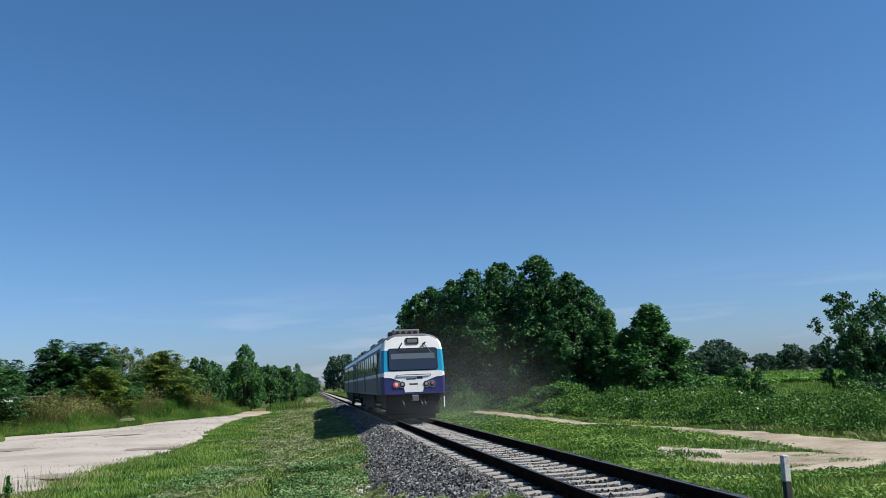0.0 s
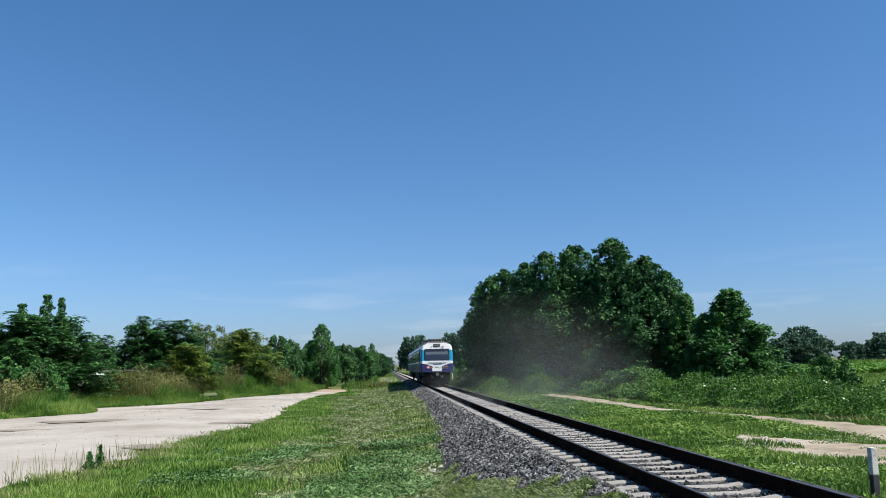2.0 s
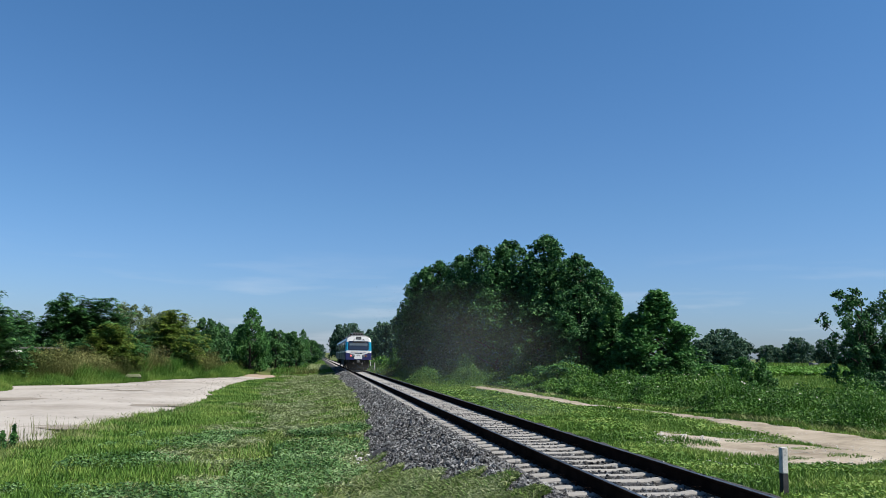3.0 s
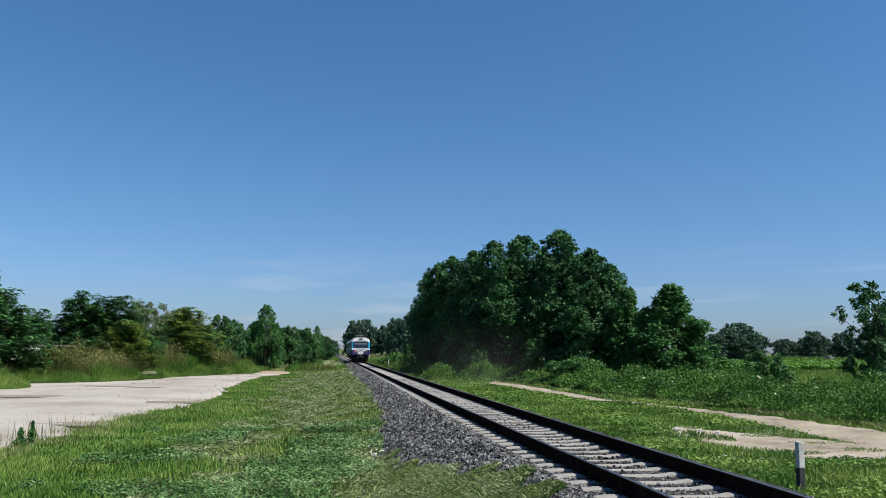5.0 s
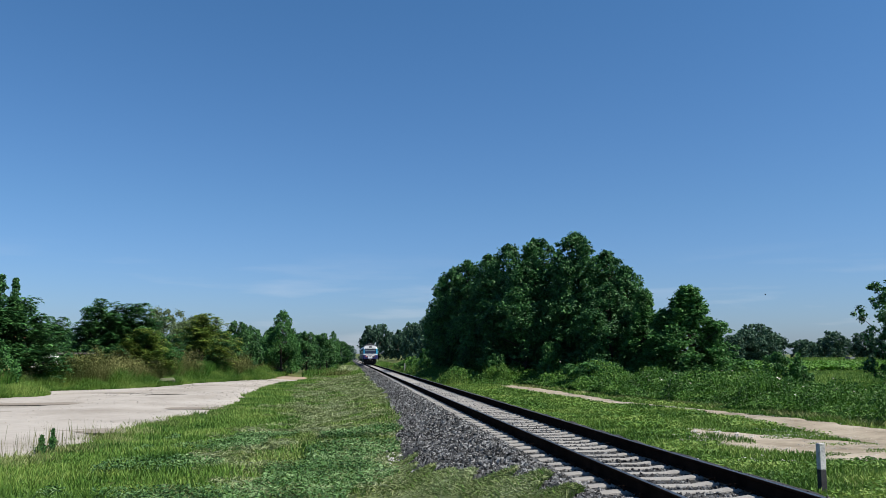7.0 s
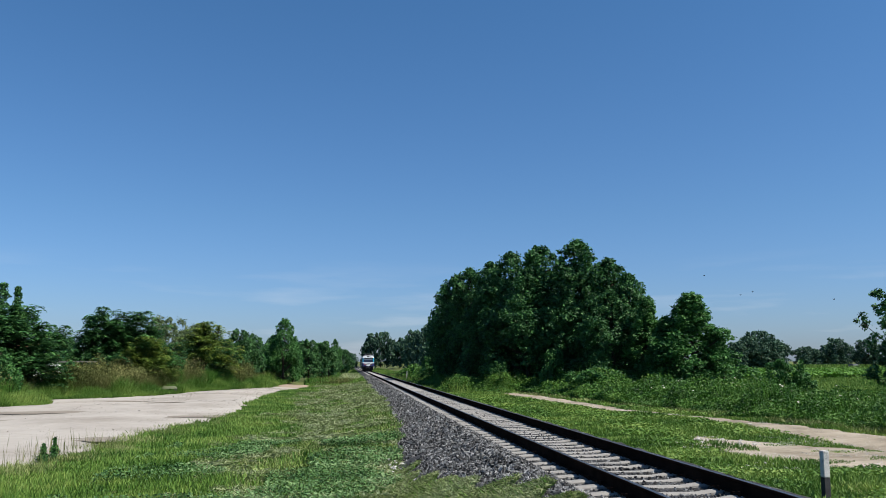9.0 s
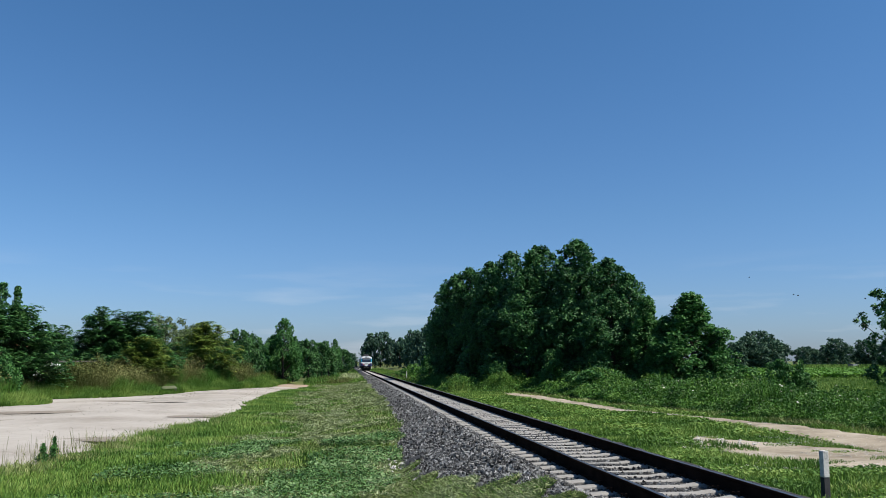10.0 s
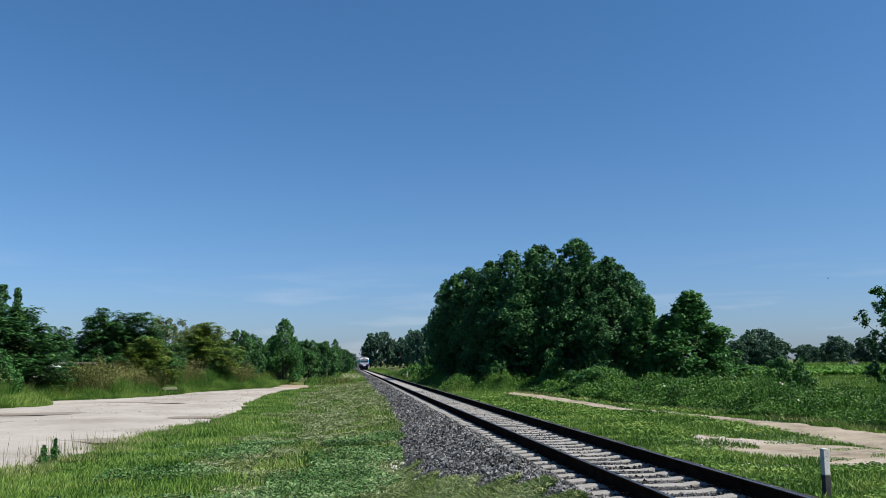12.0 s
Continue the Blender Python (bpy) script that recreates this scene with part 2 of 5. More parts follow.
def tube(points, radii, sides=7):
    points = np.asarray(points, float)
    vs, fs = [], []
    for k, (p, r) in enumerate(zip(points, radii)):
        d = points[min(k + 1, len(points) - 1)] - points[max(k - 1, 0)]
        d = d / np.linalg.norm(d)
        x = np.cross(d, (0.3, 0.9, 0.1))
        x = x / np.linalg.norm(x)
        y = np.cross(d, x)
        for s in range(sides):
            g = 2 * np.pi * s / sides
            vs.append(p + r * (x * np.cos(g) + y * np.sin(g)))
    for k in range(len(points) - 1):
        for s in range(sides):
            i, j = k * sides + s, k * sides + (s + 1) % sides
            fs += [(i, j, j + sides), (i, j + sides, i + sides)]
    return np.array(vs), np.array(fs)


def lumps(x, y, scale, seed):
    """Smooth uneven numbers in about -1 to 1 over the ground."""
    r = np.random.default_rng(seed)
    out = np.zeros(np.shape(x))
    for k in range(7):
        ang, f, p = r.uniform(0, 2 * np.pi), r.uniform(0.6, 2.3) / scale, r.uniform(0, 7)
        out = out + np.sin((x * np.cos(ang) + y * np.sin(ang)) * f * 2 + p) / 3.2
    return out


def line(v, table):
    xs, ys = zip(*table)
    return np.interp(v, xs, ys)


# ---- plan ----
TRACK_X, RAIL_TOP, SLEEPER_TOP, BED_TOP = 4.42, 1.05, 0.865, 0.825
LOT_NEAR = ((14, -9.5), (20, -8.3), (23, -7.6), (26, -7.6), (30, -7.3), (35, -6.7), (39, -5.8), (50, -6.1), (66, -6.7), (74, -6.0), (88, -4.4), (97, -4.5))
LOT_FAR = ((14, -46), (44, -38), (45.5, -21), (49, -18), (52, -18.2), (57, -20.6), (62, -17.3), (66.5, -14.3), (75, -11.1), (84, -8.2), (97, -7.6))
ROAD_LEFT = ((10, 13.5), (20, 15.0), (22, 15.4), (25, 15.7), (28, 15.8), (32, 16.1), (37, 15.6), (43, 14.2), (50, 13.3), (64, 12.7), (72, 12.4))
ROAD_RIGHT = ((10, 20.5), (20, 19.6), (26, 18.7), (28, 18.3), (31, 17.9), (35, 17.3), (38, 16.3), (44, 15.6), (54, 15.3), (68, 15.0), (72, 14.6))
WEED_EDGE = ((8, 22), (20, 20.2), (29, 19.1), (36, 18.0), (47, 16.6), (60, 15.6), (70, 14.6), (78, 11.0), (95, 9.4), (130, 9.2), (180, 9.6))


GRADE = 0.0043                                # the track falls gently ahead


def grade(y):
    return -GRADE * np.clip(np.asarray(y, float) - 8.0, 0, 400)


SHOULDER = ((-3.6, -0.12), (-3.3, 0.0), (-2.8, 0.28), (-2.2, 0.55), (-1.55, 0.84))


def berm(x, y):
    """Turf that has grown up against the foot of the ballast on the yard's side."""
    along = np.clip((y - 13.0) / 22.0, 0, 1)
    across = np.clip((x + 1.6) / 3.6, 0, 1) * np.clip((3.0 - x) / 0.6, 0, 1)
    return 0.44 * along * along * (3 - 2 * along) * across * across * (3 - 2 * across) * (1 + 0.12 * lumps(x, y, 1.5, 6))


def ground_z(x, y):
    x, y = np.asarray(x, float), np.asarray(y, float)
    near = np.clip(1 - np.abs(x - TRACK_X) / 6, 0, 1)
    corridor = np.clip(1.7 - np.abs(x - TRACK_X) / 9, 0, 1)
    return 0.05 * lumps(x, y, 6.0, 5) * (1 - near) - 0.02 + corridor * grade(y) + berm(x, y)


def on_turf(x, y):
    """True where the turf stands above the ballast."""
    return (x < 0.75 + 0.2 * lumps(x, y, 0.7, 93)) | (ground_z(x, y) > line(x - TRACK_X, SHOULDER) + grade(y) - 0.03 + 0.08 * lumps(x, y, 0.5, 92))


# ---- ground ----
def build_ground():
    xs = np.concatenate([[-2500, -900, -400, -200, -120, -80], np.arange(-60, -2, 1.0), np.arange(-2, 4, 0.25), np.arange(4, 60.1, 1.0), [80, 120, 200, 400, 900, 2500]])
    ys = np.concatenate([[-2500, -600, -200, -80, -40, -20], np.arange(0, 130.1, 1.0), [150, 180, 220, 280, 360, 500, 800, 1400, 2500, 4200]])
    gx, gy = np.meshgrid(xs, ys)
    v = np.stack([gx, gy, ground_z(gx, gy)], -1).reshape(-1, 3)
    w = len(xs)
    i = (np.arange(len(ys) - 1)[:, None] * w + np.arange(w - 1)[None]).ravel()
    ob = part("ground", np_mesh("ground", v, np.stack([i, i + 1, i + w + 1, i + w], 1), True), SOIL)
    tagged(ob, "flat grassy ground with bare earth showing through", "ground", kind="structure")


def strip(name, near, far, y0, y1, mat, label, lift=0.05, step=0.5, across=14, seed=1, rag=0.35):
    """A sheet between two edges along y, with ragged borders that dip into the ground."""
    ys = np.arange(y0, y1 + 0.01, step)
    a = line(ys, near) + rag * lumps(ys, ys * 0.7, 1.2, seed) + 0.4 * rag * lumps(ys, ys, 0.35, seed + 5)
    b = line(ys, far) + rag * lumps(ys, ys * 0.6, 1.2, seed + 1) + 0.4 * rag * lumps(ys, ys, 0.35, seed + 6)
    u = np.linspace(0, 1, across)
    x = a[:, None] * (1 - u) + b[:, None] * u
    y = np.repeat(ys[:, None], across, 1)
    edge = np.minimum(np.minimum(u, 1 - u)[None] * np.abs(b - a)[:, None], np.minimum(ys - y0, y1 - ys)[:, None])
    z = ground_z(x, y) - 0.03 + (lift + 0.03) * np.clip(edge / 0.25, 0, 1) + 0.012 * lumps(x, y, 0.8, seed + 2) * np.clip(edge, 0, 1)
    i = (np.arange(len(ys) - 1)[:, None] * across + np.arange(across - 1)[None]).ravel()
    f = np.stack([i, i + 1, i + across + 1, i + across], 1)
    if np.mean(b) < np.mean(a):
        f = f[:, ::-1]
    ob = part(name, np_mesh(name, np.stack([x, y, z], -1).reshape(-1, 3), f, True), mat)
    return tagged(ob, label, name.replace("_", " "), kind="structure")


def build_roads():
    strip("gravel_yard", LOT_NEAR, LOT_FAR, 15, 88, GRAVEL, "pale packed gravel yard with damp hollows beside the railway", 0.06, across=50, seed=3)
    strip("pavement", ((86, -4.4), (98, -4.6)), ((86, -8.0), (98, -7.6)), 86.5, 97, EARTH, "reddish earth patch at the end of the gravel yard", 0.07, seed=21)
    strip("road", ROAD_LEFT, ROAD_RIGHT, 11, 71, DIRT, "narrow sandy dirt road along the weeds", 0.05, seed=9)
    strip("bare_earth", ((18.6, 10.9), (20, 11.2), (23, 11.3), (26, 11.4), (27, 12)), ((18.6, 13.5), (20, 16), (23, 15.4), (26, 13.0), (27, 12.4)), 18.7, 27, DIRT,
          "trodden bare earth between the track and the dirt road", 0.05, across=16, seed=13, rag=0.5)
    for k, (x, y, rx, ry) in enumerate(((-15.2, 43, 3.2, 1.1), (-17.5, 37.5, 3.0, 0.8), (-14.2, 53.5, 1.6, 0.5), (-11.0, 50.5, 1.2, 0.4), (-7.2, 39.5, 1.7, 1.0), (-8.2, 28.3, 1.3, 0.7))):
        bm = bmesh.new()
        ring = [bm.verts.new((x + rx * math.cos(g) * (1 + 0.25 * math.sin(3 * g + k)), y + ry * math.sin(g) * (1 + 0.3 * math.sin(2 * g + 2 * k)),
                              float(ground_z(x, y)) + 0.085)) for g in np.linspace(0, 2 * math.pi, 40, endpoint=False)]
        bm.faces.new(ring)
        tagged(part("damp_hollow", bm, MUD), "shallow damp hollow in the gravel yard", "puddle mark", kind="structure")


# ---- railway ----
def build_track():
    bed_y0, bed_y1 = -12.0, 620.0
    ys = np.concatenate([np.arange(bed_y0, 60, 0.25), np.arange(60, 160, 1.0), np.arange(160, bed_y1 + 1, 10)])
    cut = ((-3.6, -0.12), (-3.3, 0.0), (-2.8, 0.28), (-2.2, 0.55), (-1.55, 0.84), (-1.28, 0.83), (-1.2, BED_TOP), (0, BED_TOP - 0.01), (1.25, BED_TOP), (1.55, 0.84), (2.2, 0.55), (2.8, 0.2), (3.2, -0.12))
    cx, cz = np.array(cut).T
    x = TRACK_X + cx[None] + 0.10 * lumps(np.repeat(ys[:, None], len(cx), 1), cx[None] * 3, 0.6, 4) * (np.abs(cx) > 1.9)[None]
    z = cz[None] + 0.025 * lumps(ys[:, None], cx[None] * 5, 0.4, 8)
    z[:, np.abs(cx) < 1.3] = np.minimum(z[:, np.abs(cx) < 1.3], BED_TOP)
    z = z + grade(ys)[:, None]
    y = np.repeat(ys[:, None], len(cx), 1)
    w = len(cx)
    i = (np.arange(len(ys) - 1)[:, None] * w + np.arange(w - 1)[None]).ravel()
    bed = part("ballast_bed", np_mesh("ballast_bed", np.stack([x, y, z], -1).reshape(-1, 3), np.stack([i, i + 1, i + w + 1, i + w], 1), True), BALLAST)
    tagged(bed, "dark grey crushed stone bed under the railway track, darkened for shaded gaps", "ballast", kind="structure")

    track = tagged(new("railway_track"), "single railway track with rusty rails on pale concrete sleepers", "railway track", kind="structure")
    track.location = (TRACK_X, 0, 0)
    # the rail's outline: foot, web and head
    half = ((0.075, 0.0), (0.075, 0.012), (0.012, 0.03), (0.01, 0.135), (0.034, 0.152), (0.036, 0.178), (0.028, 0.185))
    outline = [(p[0], p[1]) for p in half] + [(-p[0], p[1]) for p in reversed(half)]
    for side in (-0.753, 0.753):
        bm = bmesh.new()
        rows = [[bm.verts.new((side + px, yy, RAIL_TOP - 0.185 + pz + float(grade(yy)))) for px, pz in outline] for yy in (bed_y0, 8, 40, 120, 300, 408, bed_y1)]
        for r0, r1 in zip(rows, rows[1:]):
            for k in range(len(outline)):
                k2 = (k + 1) % len(outline)
                f = bm.faces.new((r0[k], r0[k2], r1[k2], r1[k]))
                f.material_index = 1 if k == len(half) - 1 else 0
        rail = part("rail", bm, RUST, track, "rusty steel rail with a worn head")
        rail.data.materials.append(RAILTOP)
    # a concrete sleeper, lower in the middle, with sloping shoulders
    bm = bmesh.new()
    rows = []
    for sx, hh, hw in ((-1.3, 0.10, 0.085), (-1.24, 0.17, 0.088), (-0.98, 0.19, 0.09), (-0.55, 0.19, 0.09), (-0.35, 0.165, 0.08), (0.35, 0.165, 0.08), (0.55, 0.19, 0.09), (0.98, 0.19, 0.09), (1.24, 0.17, 0.088), (1.3, 0.10, 0.085)):
        rows.append([bm.verts.new((sx, yy, SLEEPER_TOP - 0.19 + zz)) for yy, zz in ((-hw - 0.03, 0), (-hw, hh - 0.02), (-hw + 0.025, hh), (hw - 0.025, hh), (hw, hh - 0.02), (hw + 0.03, 0))])
    for r0, r1 in zip(rows, rows[1:]):
        for k in range(5):
            bm.faces.new((r0[k], r1[k], r1[k + 1], r0[k + 1]))
    bm.faces.new(rows[0])
    bm.faces.new(list(reversed(rows[-1])))
    bmesh.ops.recalc_face_normals(bm, faces=bm.faces)
    first = part("sleeper", bm, CONCRETE, track)
    first.location = (0, 4.0, 0)
    clip = bmesh.new()
    rod_bm((0, -0.07, 0.03), (0, 0.07, 0.03), 0.011, 5, bm=clip)
    rod_bm((-0.03, 0.07, 0.035), (0.05, 0.02, 0.05), 0.011, 5, bm=clip)
    rod_bm((0.0, -0.05, 0.0), (0.0, -0.05, 0.065), 0.018, 6, bm=clip)
    clip_mesh = bpy.data.meshes.new("rail_clip")
    clip.to_mesh(clip_mesh)
    clip.free()
    clip_mesh.materials.append(RUST)
    rng = random.Random(4)
    for k in range(290):
        s = first if k == 0 else part("sleeper", first.data, None, track)
        s.location = (rng.uniform(-0.015, 0.015), 4.0 + 0.56 * k + rng.uniform(-0.015, 0.015), float(grade(4.0 + 0.56 * k)) + rng.uniform(-0.012, 0.004))
        s.rotation_euler = (0, 0, rng.uniform(-0.008, 0.008))
        if k < 60:
            for px, sx in ((-0.753 - 0.11, 1), (-0.753 + 0.11, -1), (0.753 - 0.11, 1), (0.753 + 0.11, -1)):
                c = part("rail_clip", clip_mesh, None, s)
                c.location, c.scale = (px, 0, SLEEPER_TOP), (sx, 1, 1)
    me = first.data
    v0 = np.zeros(len(me.vertices) * 3)
    me.vertices.foreach_get("co", v0)
    quads = np.array([p.vertices[:] for p in me.polygons if len(p.vertices) == 4])
    v0 = v0.reshape(-1, 3)
    vs = np.concatenate([v0 + (0, 166.4 + 0.56 * k, float(grade(166.4 + 0.56 * k))) for k in range(400)])
    fs = np.concatenate([quads + k * len(v0) for k in range(400)])
    tagged(part("far_sleepers", np_mesh("far_sleepers", vs, fs), CONCRETE, track), kind="stuff")


def pebbles(name, px, py, pz, size, rng, label, mat=None):
    """Loose angular stones: a squashed, jittered octahedron each."""
    n = len(px)
    base = np.array([(1, 0, 0), (-1, 0, 0), (0, 1, 0), (0, -1, 0), (0, 0, 1), (0, 0, -1)], float)
    tri = np.array([(0, 2, 4), (2, 1, 4), (1, 3, 4), (3, 0, 4), (2, 0, 5), (1, 2, 5), (3, 1, 5), (0, 3, 5)])
    v = base[None] * rng.uniform(0.55, 1.25, (n, 6, 1)) + rng.normal(0, 0.22, (n, 6, 3))
    q = unit(rng.normal(size=(n * 3, 3))).reshape(n, 3, 3)
    r0 = q[:, 0]
    r1 = unit(np.cross(r0, q[:, 1]))
    r2 = np.cross(r0, r1)
    v = v[..., :1] * r0[:, None] + v[..., 1:2] * r1[:, None] + v[..., 2:] * r2[:, None]
    v = v * (size * rng.uniform(0.6, 1.4, n))[:, None, None] + np.stack([px, py, pz], 1)[:, None]
    f = tri[None] + (np.arange(n) * 6)[:, None, None]
    ob = part(name, np_mesh(name, v.reshape(-1, 3), f.reshape(-1, 3)), mat or STONE)
    return tagged(ob, label, "stones", kind="stuff")


def build_stones():
    rng = np.random.default_rng(12)
    # the shoulder that falls away towards the yard
    n = 62000
    y = 8 + 112 * rng.uniform(0, 1, n) ** 2.2
    u = rng.uniform(-3.3, -1.25, n)
    z = line(u, SHOULDER)
    pebbles("shoulder_stones", TRACK_X + u, y, z + 0.01 + grade(y), 0.026 + 0.0008 * y, rng, "dark grey crushed stones on the railway shoulder")
    # between and beside the sleepers
    n = 22000
    y = 8 + 45 * rng.uniform(0, 1, n) ** 1.6
    u = rng.uniform(-1.28, 1.9, n)
    keep = np.abs(((y - 4.0 + 0.28) % 0.56) - 0.28) > 0.1
    y, u = y[keep], u[keep]
    pebbles("crib_stones", TRACK_X + u, y, np.where(u > 1.5, 0.84 - (u - 1.5) * 0.42, BED_TOP - 0.005) + grade(y), 0.026, rng, "grey crushed stones between the sleepers")


def build_pebbles():
    """Loose pale stones on the dirt road, the bare patch and the yard."""
    rng = np.random.default_rng(14)
    y = rng.uniform(18.8, 27, 2600)
    x = rng.normal(12.6, 1.5, 2600)
    k = lumps(x, y, 0.9, 37) > -0.1
    x, y = x[k], y[k]
    pebbles("loose_stones", x, y, ground_z(x, y) + 0.045, 0.022, rng, "pale loose stones on the trodden earth", LIMESTONE)
    y = rng.uniform(14, 60, 2600)
    u = rng.uniform(0.03, 0.97, 2600)
    x = line(y, ROAD_LEFT) * (1 - u) + line(y, ROAD_RIGHT) * u
    pebbles("road_stones", x, y, ground_z(x, y) + 0.045, 0.016, rng, "small stones on the dirt road", LIMESTONE)
    y = 16 + 68 * rng.uniform(0, 1, 3200)
    u = rng.uniform(0.02, 0.98, 3200) ** 1.3
    x = line(y, LOT_NEAR) * (1 - u) + np.maximum(line(y, LOT_FAR), -26) * u
    k = in_view(x, y) & (lumps(x, y, 3.0, 39) > -0.2)
    x, y = x[k], y[k]
    pebbles("yard_stones", x, y, ground_z(x, y) + 0.055, 0.018 + 0.0004 * y, rng, "scattered stones on the gravel yard", GRAVEL)


# ---- greenery ----
def in_view(x, y):
    return (x > -0.56 * y - 2) & (x < 0.84 * y + 2)


def stuff(name, sets, mat, label, category):
    v, f = join(*sets) if isinstance(sets, list) else sets
    return tagged(part(name, np_mesh(name, v, f), mat), label, category, kind="stuff")


def scatter(rng, n, x0, x1, y0, y1, power=1.5):
    y = y0 + (y1 - y0) * rng.uniform(0, 1, n) ** power
    x = rng.uniform(x0, x1, n)
    k = in_view(x, y)
    return x[k], y[k]


def at_ground(x, y):
    return np.stack([x, y, ground_z(x, y) - 0.01], 1)


def build_grass():
    rng = np.random.default_rng(7)
    # long grass beside the yard
    x, y = scatter(rng, 420000, -10, 2.5, 8.5, 95, 1.8)
    edge = line(y, LOT_NEAR)
    long_part = np.clip((-2.2 + lumps(x, y, 3, 31) * 1.3 - x) / 1.5, 0, 1)
    keep = (x > edge + 0.05 + 0.25 * lumps(x, y, 0.5, 2)) & (rng.uniform(0, 1, len(x)) < 0.15 + 0.85 * long_part) & on_turf(x, y)
    x, y = x[keep], y[keep]
    stuff("long_grass", blades(at_ground(x, y), 0.15 + 0.0005 * y + 0.06 * lumps(x, y, 1.5, 3), 0.016 + 0.0009 * y, 0.5, rng), GRASS, "long green grass along the edge of the gravel yard", "grass")
    # the mown strip and its cuttings
    x, y = scatter(rng, 215000, -5, 2.7, 8.5, 110, 1.8)
    keep = (x > -3.4 + lumps(x, y, 3, 31) * 1.3) & on_turf(x, y)
    x, y = x[keep], y[keep]
    stuff("mown_grass", blades(at_ground(x, y), 0.06 + 0.0007 * y, 0.016 + 0.0009 * y, 0.9, rng), MOWN, "short mown grass beside the ballast", "grass")
    x, y = scatter(rng, 110000, -4.5, 2.6, 8.5, 95, 1.5)
    keep = (x > -3.6 + lumps(x, y, 3, 31)) & (lumps(x, y, 1.3, 44) + 0.5 * lumps(x * 0.4, y * 2, 1.0, 45) > -0.05) & on_turf(x, y)
    x, y = x[keep], y[keep]
    p = at_ground(x, y) + np.stack([0 * x, 0 * x, rng.uniform(0.05, 0.13, len(x)) + 0.0008 * y], 1)
    nn = rng.normal(0, 0.35, (len(x), 3)) + (0, 0, 1)
    stuff("grass_cuttings", cards(p, nn, 0.065 + 0.0013 * y, rng, 0.1), STRAW, "pale dry grass cuttings lying in swaths", "cut grass")
    # grass and cuttings that have crept up the nearest ballast
    x, y = scatter(rng, 90000, 0.7, 3.0, 8.0, 18.5, 1.0)
    keep = x < 2.7 - 0.2 * np.clip(y - 11, 0, 9) + 0.35 * lumps(x, y, 0.8, 91)
    x, y = x[keep], y[keep]
    p = np.stack([x, y, line(x - TRACK_X, SHOULDER)], 1)
    cut = rng.uniform(0, 1, len(x)) < 0.55
    stuff("bank_grass", blades(p[~cut], 0.1, 0.022, 0.9, rng), GRASS, "thin grass creeping over the ballast edge", "grass")
    stuff("bank_cuttings", cards(p[cut] + (0, 0, 0.07), rng.normal(0, 0.4, (cut.sum(), 3)) + (0, 0, 1), 0.075, rng, 0.1), STRAW, "pale grass cuttings thrown on the ballast edge", "cut grass")
    # low clover nearest the path
    x, y = scatter(rng, 120000, -5.5, 2.4, 8.5, 27, 1.3)
    keep = (lumps(x, y, 2.2, 51) > 0.0) & (x > line(y, LOT_NEAR) + 0.5) & on_turf(x, y)
    x, y = x[keep], y[keep]
    p = at_ground(x, y) + np.stack([0 * x, 0 * x, rng.uniform(0.03, 0.22, len(x))], 1)
    stuff("clover", cards(p, rng.normal(0, 0.45, (len(x), 3)) + (0, 0, 1), 0.02 + 0.0008 * y, rng, 0.62), CLOVER, "dark green clover and low broadleaf weeds", "clover")
    # a straw-coloured mound of old grass beside the distant track
    x, y = rng.normal(0.1, 0.8, 5000), rng.normal(128, 5, 5000)
    stuff("straw_mound", blades(at_ground(x, y), 0.7 * np.exp(-((x - 0.1) / 1.4) ** 2) + 0.2, 0.06, 0.9, rng), STRAW, "mound of pale dry grass beside the distant track", "dry grass")
    # between the track and the dirt road
    x, y = scatter(rng, 290000, 7.2, 22, 9, 75, 1.6)
    bare = (x > line(y, ROAD_LEFT) + 0.05) & (x < line(y, ROAD_RIGHT) - 0.05)
    patch = (y > 18.7) & (y < 27) & (x > line(y, ((18.6, 10.9), (20, 11.2), (23, 11.3), (26, 11.4), (27, 12)))) & (x < line(y, ((18.6, 13.5), (20, 16), (23, 15.4), (26, 13.0), (27, 12.4)))) & (lumps(x, y, 1.0, 71) < 0.45)
    keep = ~bare & ~patch & (x < line(y, WEED_EDGE) + 1)
    x, y = x[keep], y[keep]
    tall = np.clip(lumps(x, y, 2.0, 61), 0, 1)
    stuff("verge_grass", blades(at_ground(x, y), 0.07 + 0.001 * y + 0.1 * tall, 0.016 + 0.0011 * y, 0.6, rng), GRASS, "rough green grass between the track and the dirt road", "grass")
    # low broadleaf weeds in the verge
    x, y = scatter(rng, 90000, 7.2, 17, 9, 60, 1.4)
    keep = (lumps(x, y, 1.6, 55) > 0.1) & ~((x > line(y, ROAD_LEFT) - 0.1) & (x < line(y, ROAD_RIGHT) + 0.1)) & ~((y > 18.7) & (y < 27) & (x > 11) & (x < 15.5))
    x, y = x[keep], y[keep]
    p = at_ground(x, y) + np.stack([0 * x, 0 * x, rng.uniform(0.03, 0.2, len(x))], 1)
    stuff("verge_clover", cards(p, rng.normal(0, 0.45, (len(x), 3)) + (0, 0, 1), 0.03 + 0.0011 * y, rng, 0.6), GRASS, "patches of low broadleaf weeds in the grass verge", "weeds")
    # along the track further on
    x, y = scatter(rng, 60000, -5, 2.0, 95, 420, 1.5)
    x2, y2 = scatter(rng, 60000, 7.4, 14, 72, 420, 1.5)
    x, y = np.concatenate([x, x2]), np.concatenate([y, y2])
    stuff("far_grass", blades(at_ground(x, y), 0.3 + 0.25 * np.clip(lumps(x, y, 5, 9), 0, 1), 0.05 + 0.0006 * y, 0.4, rng, bent=False), GRASS, "tall grass along the distant track", "grass")
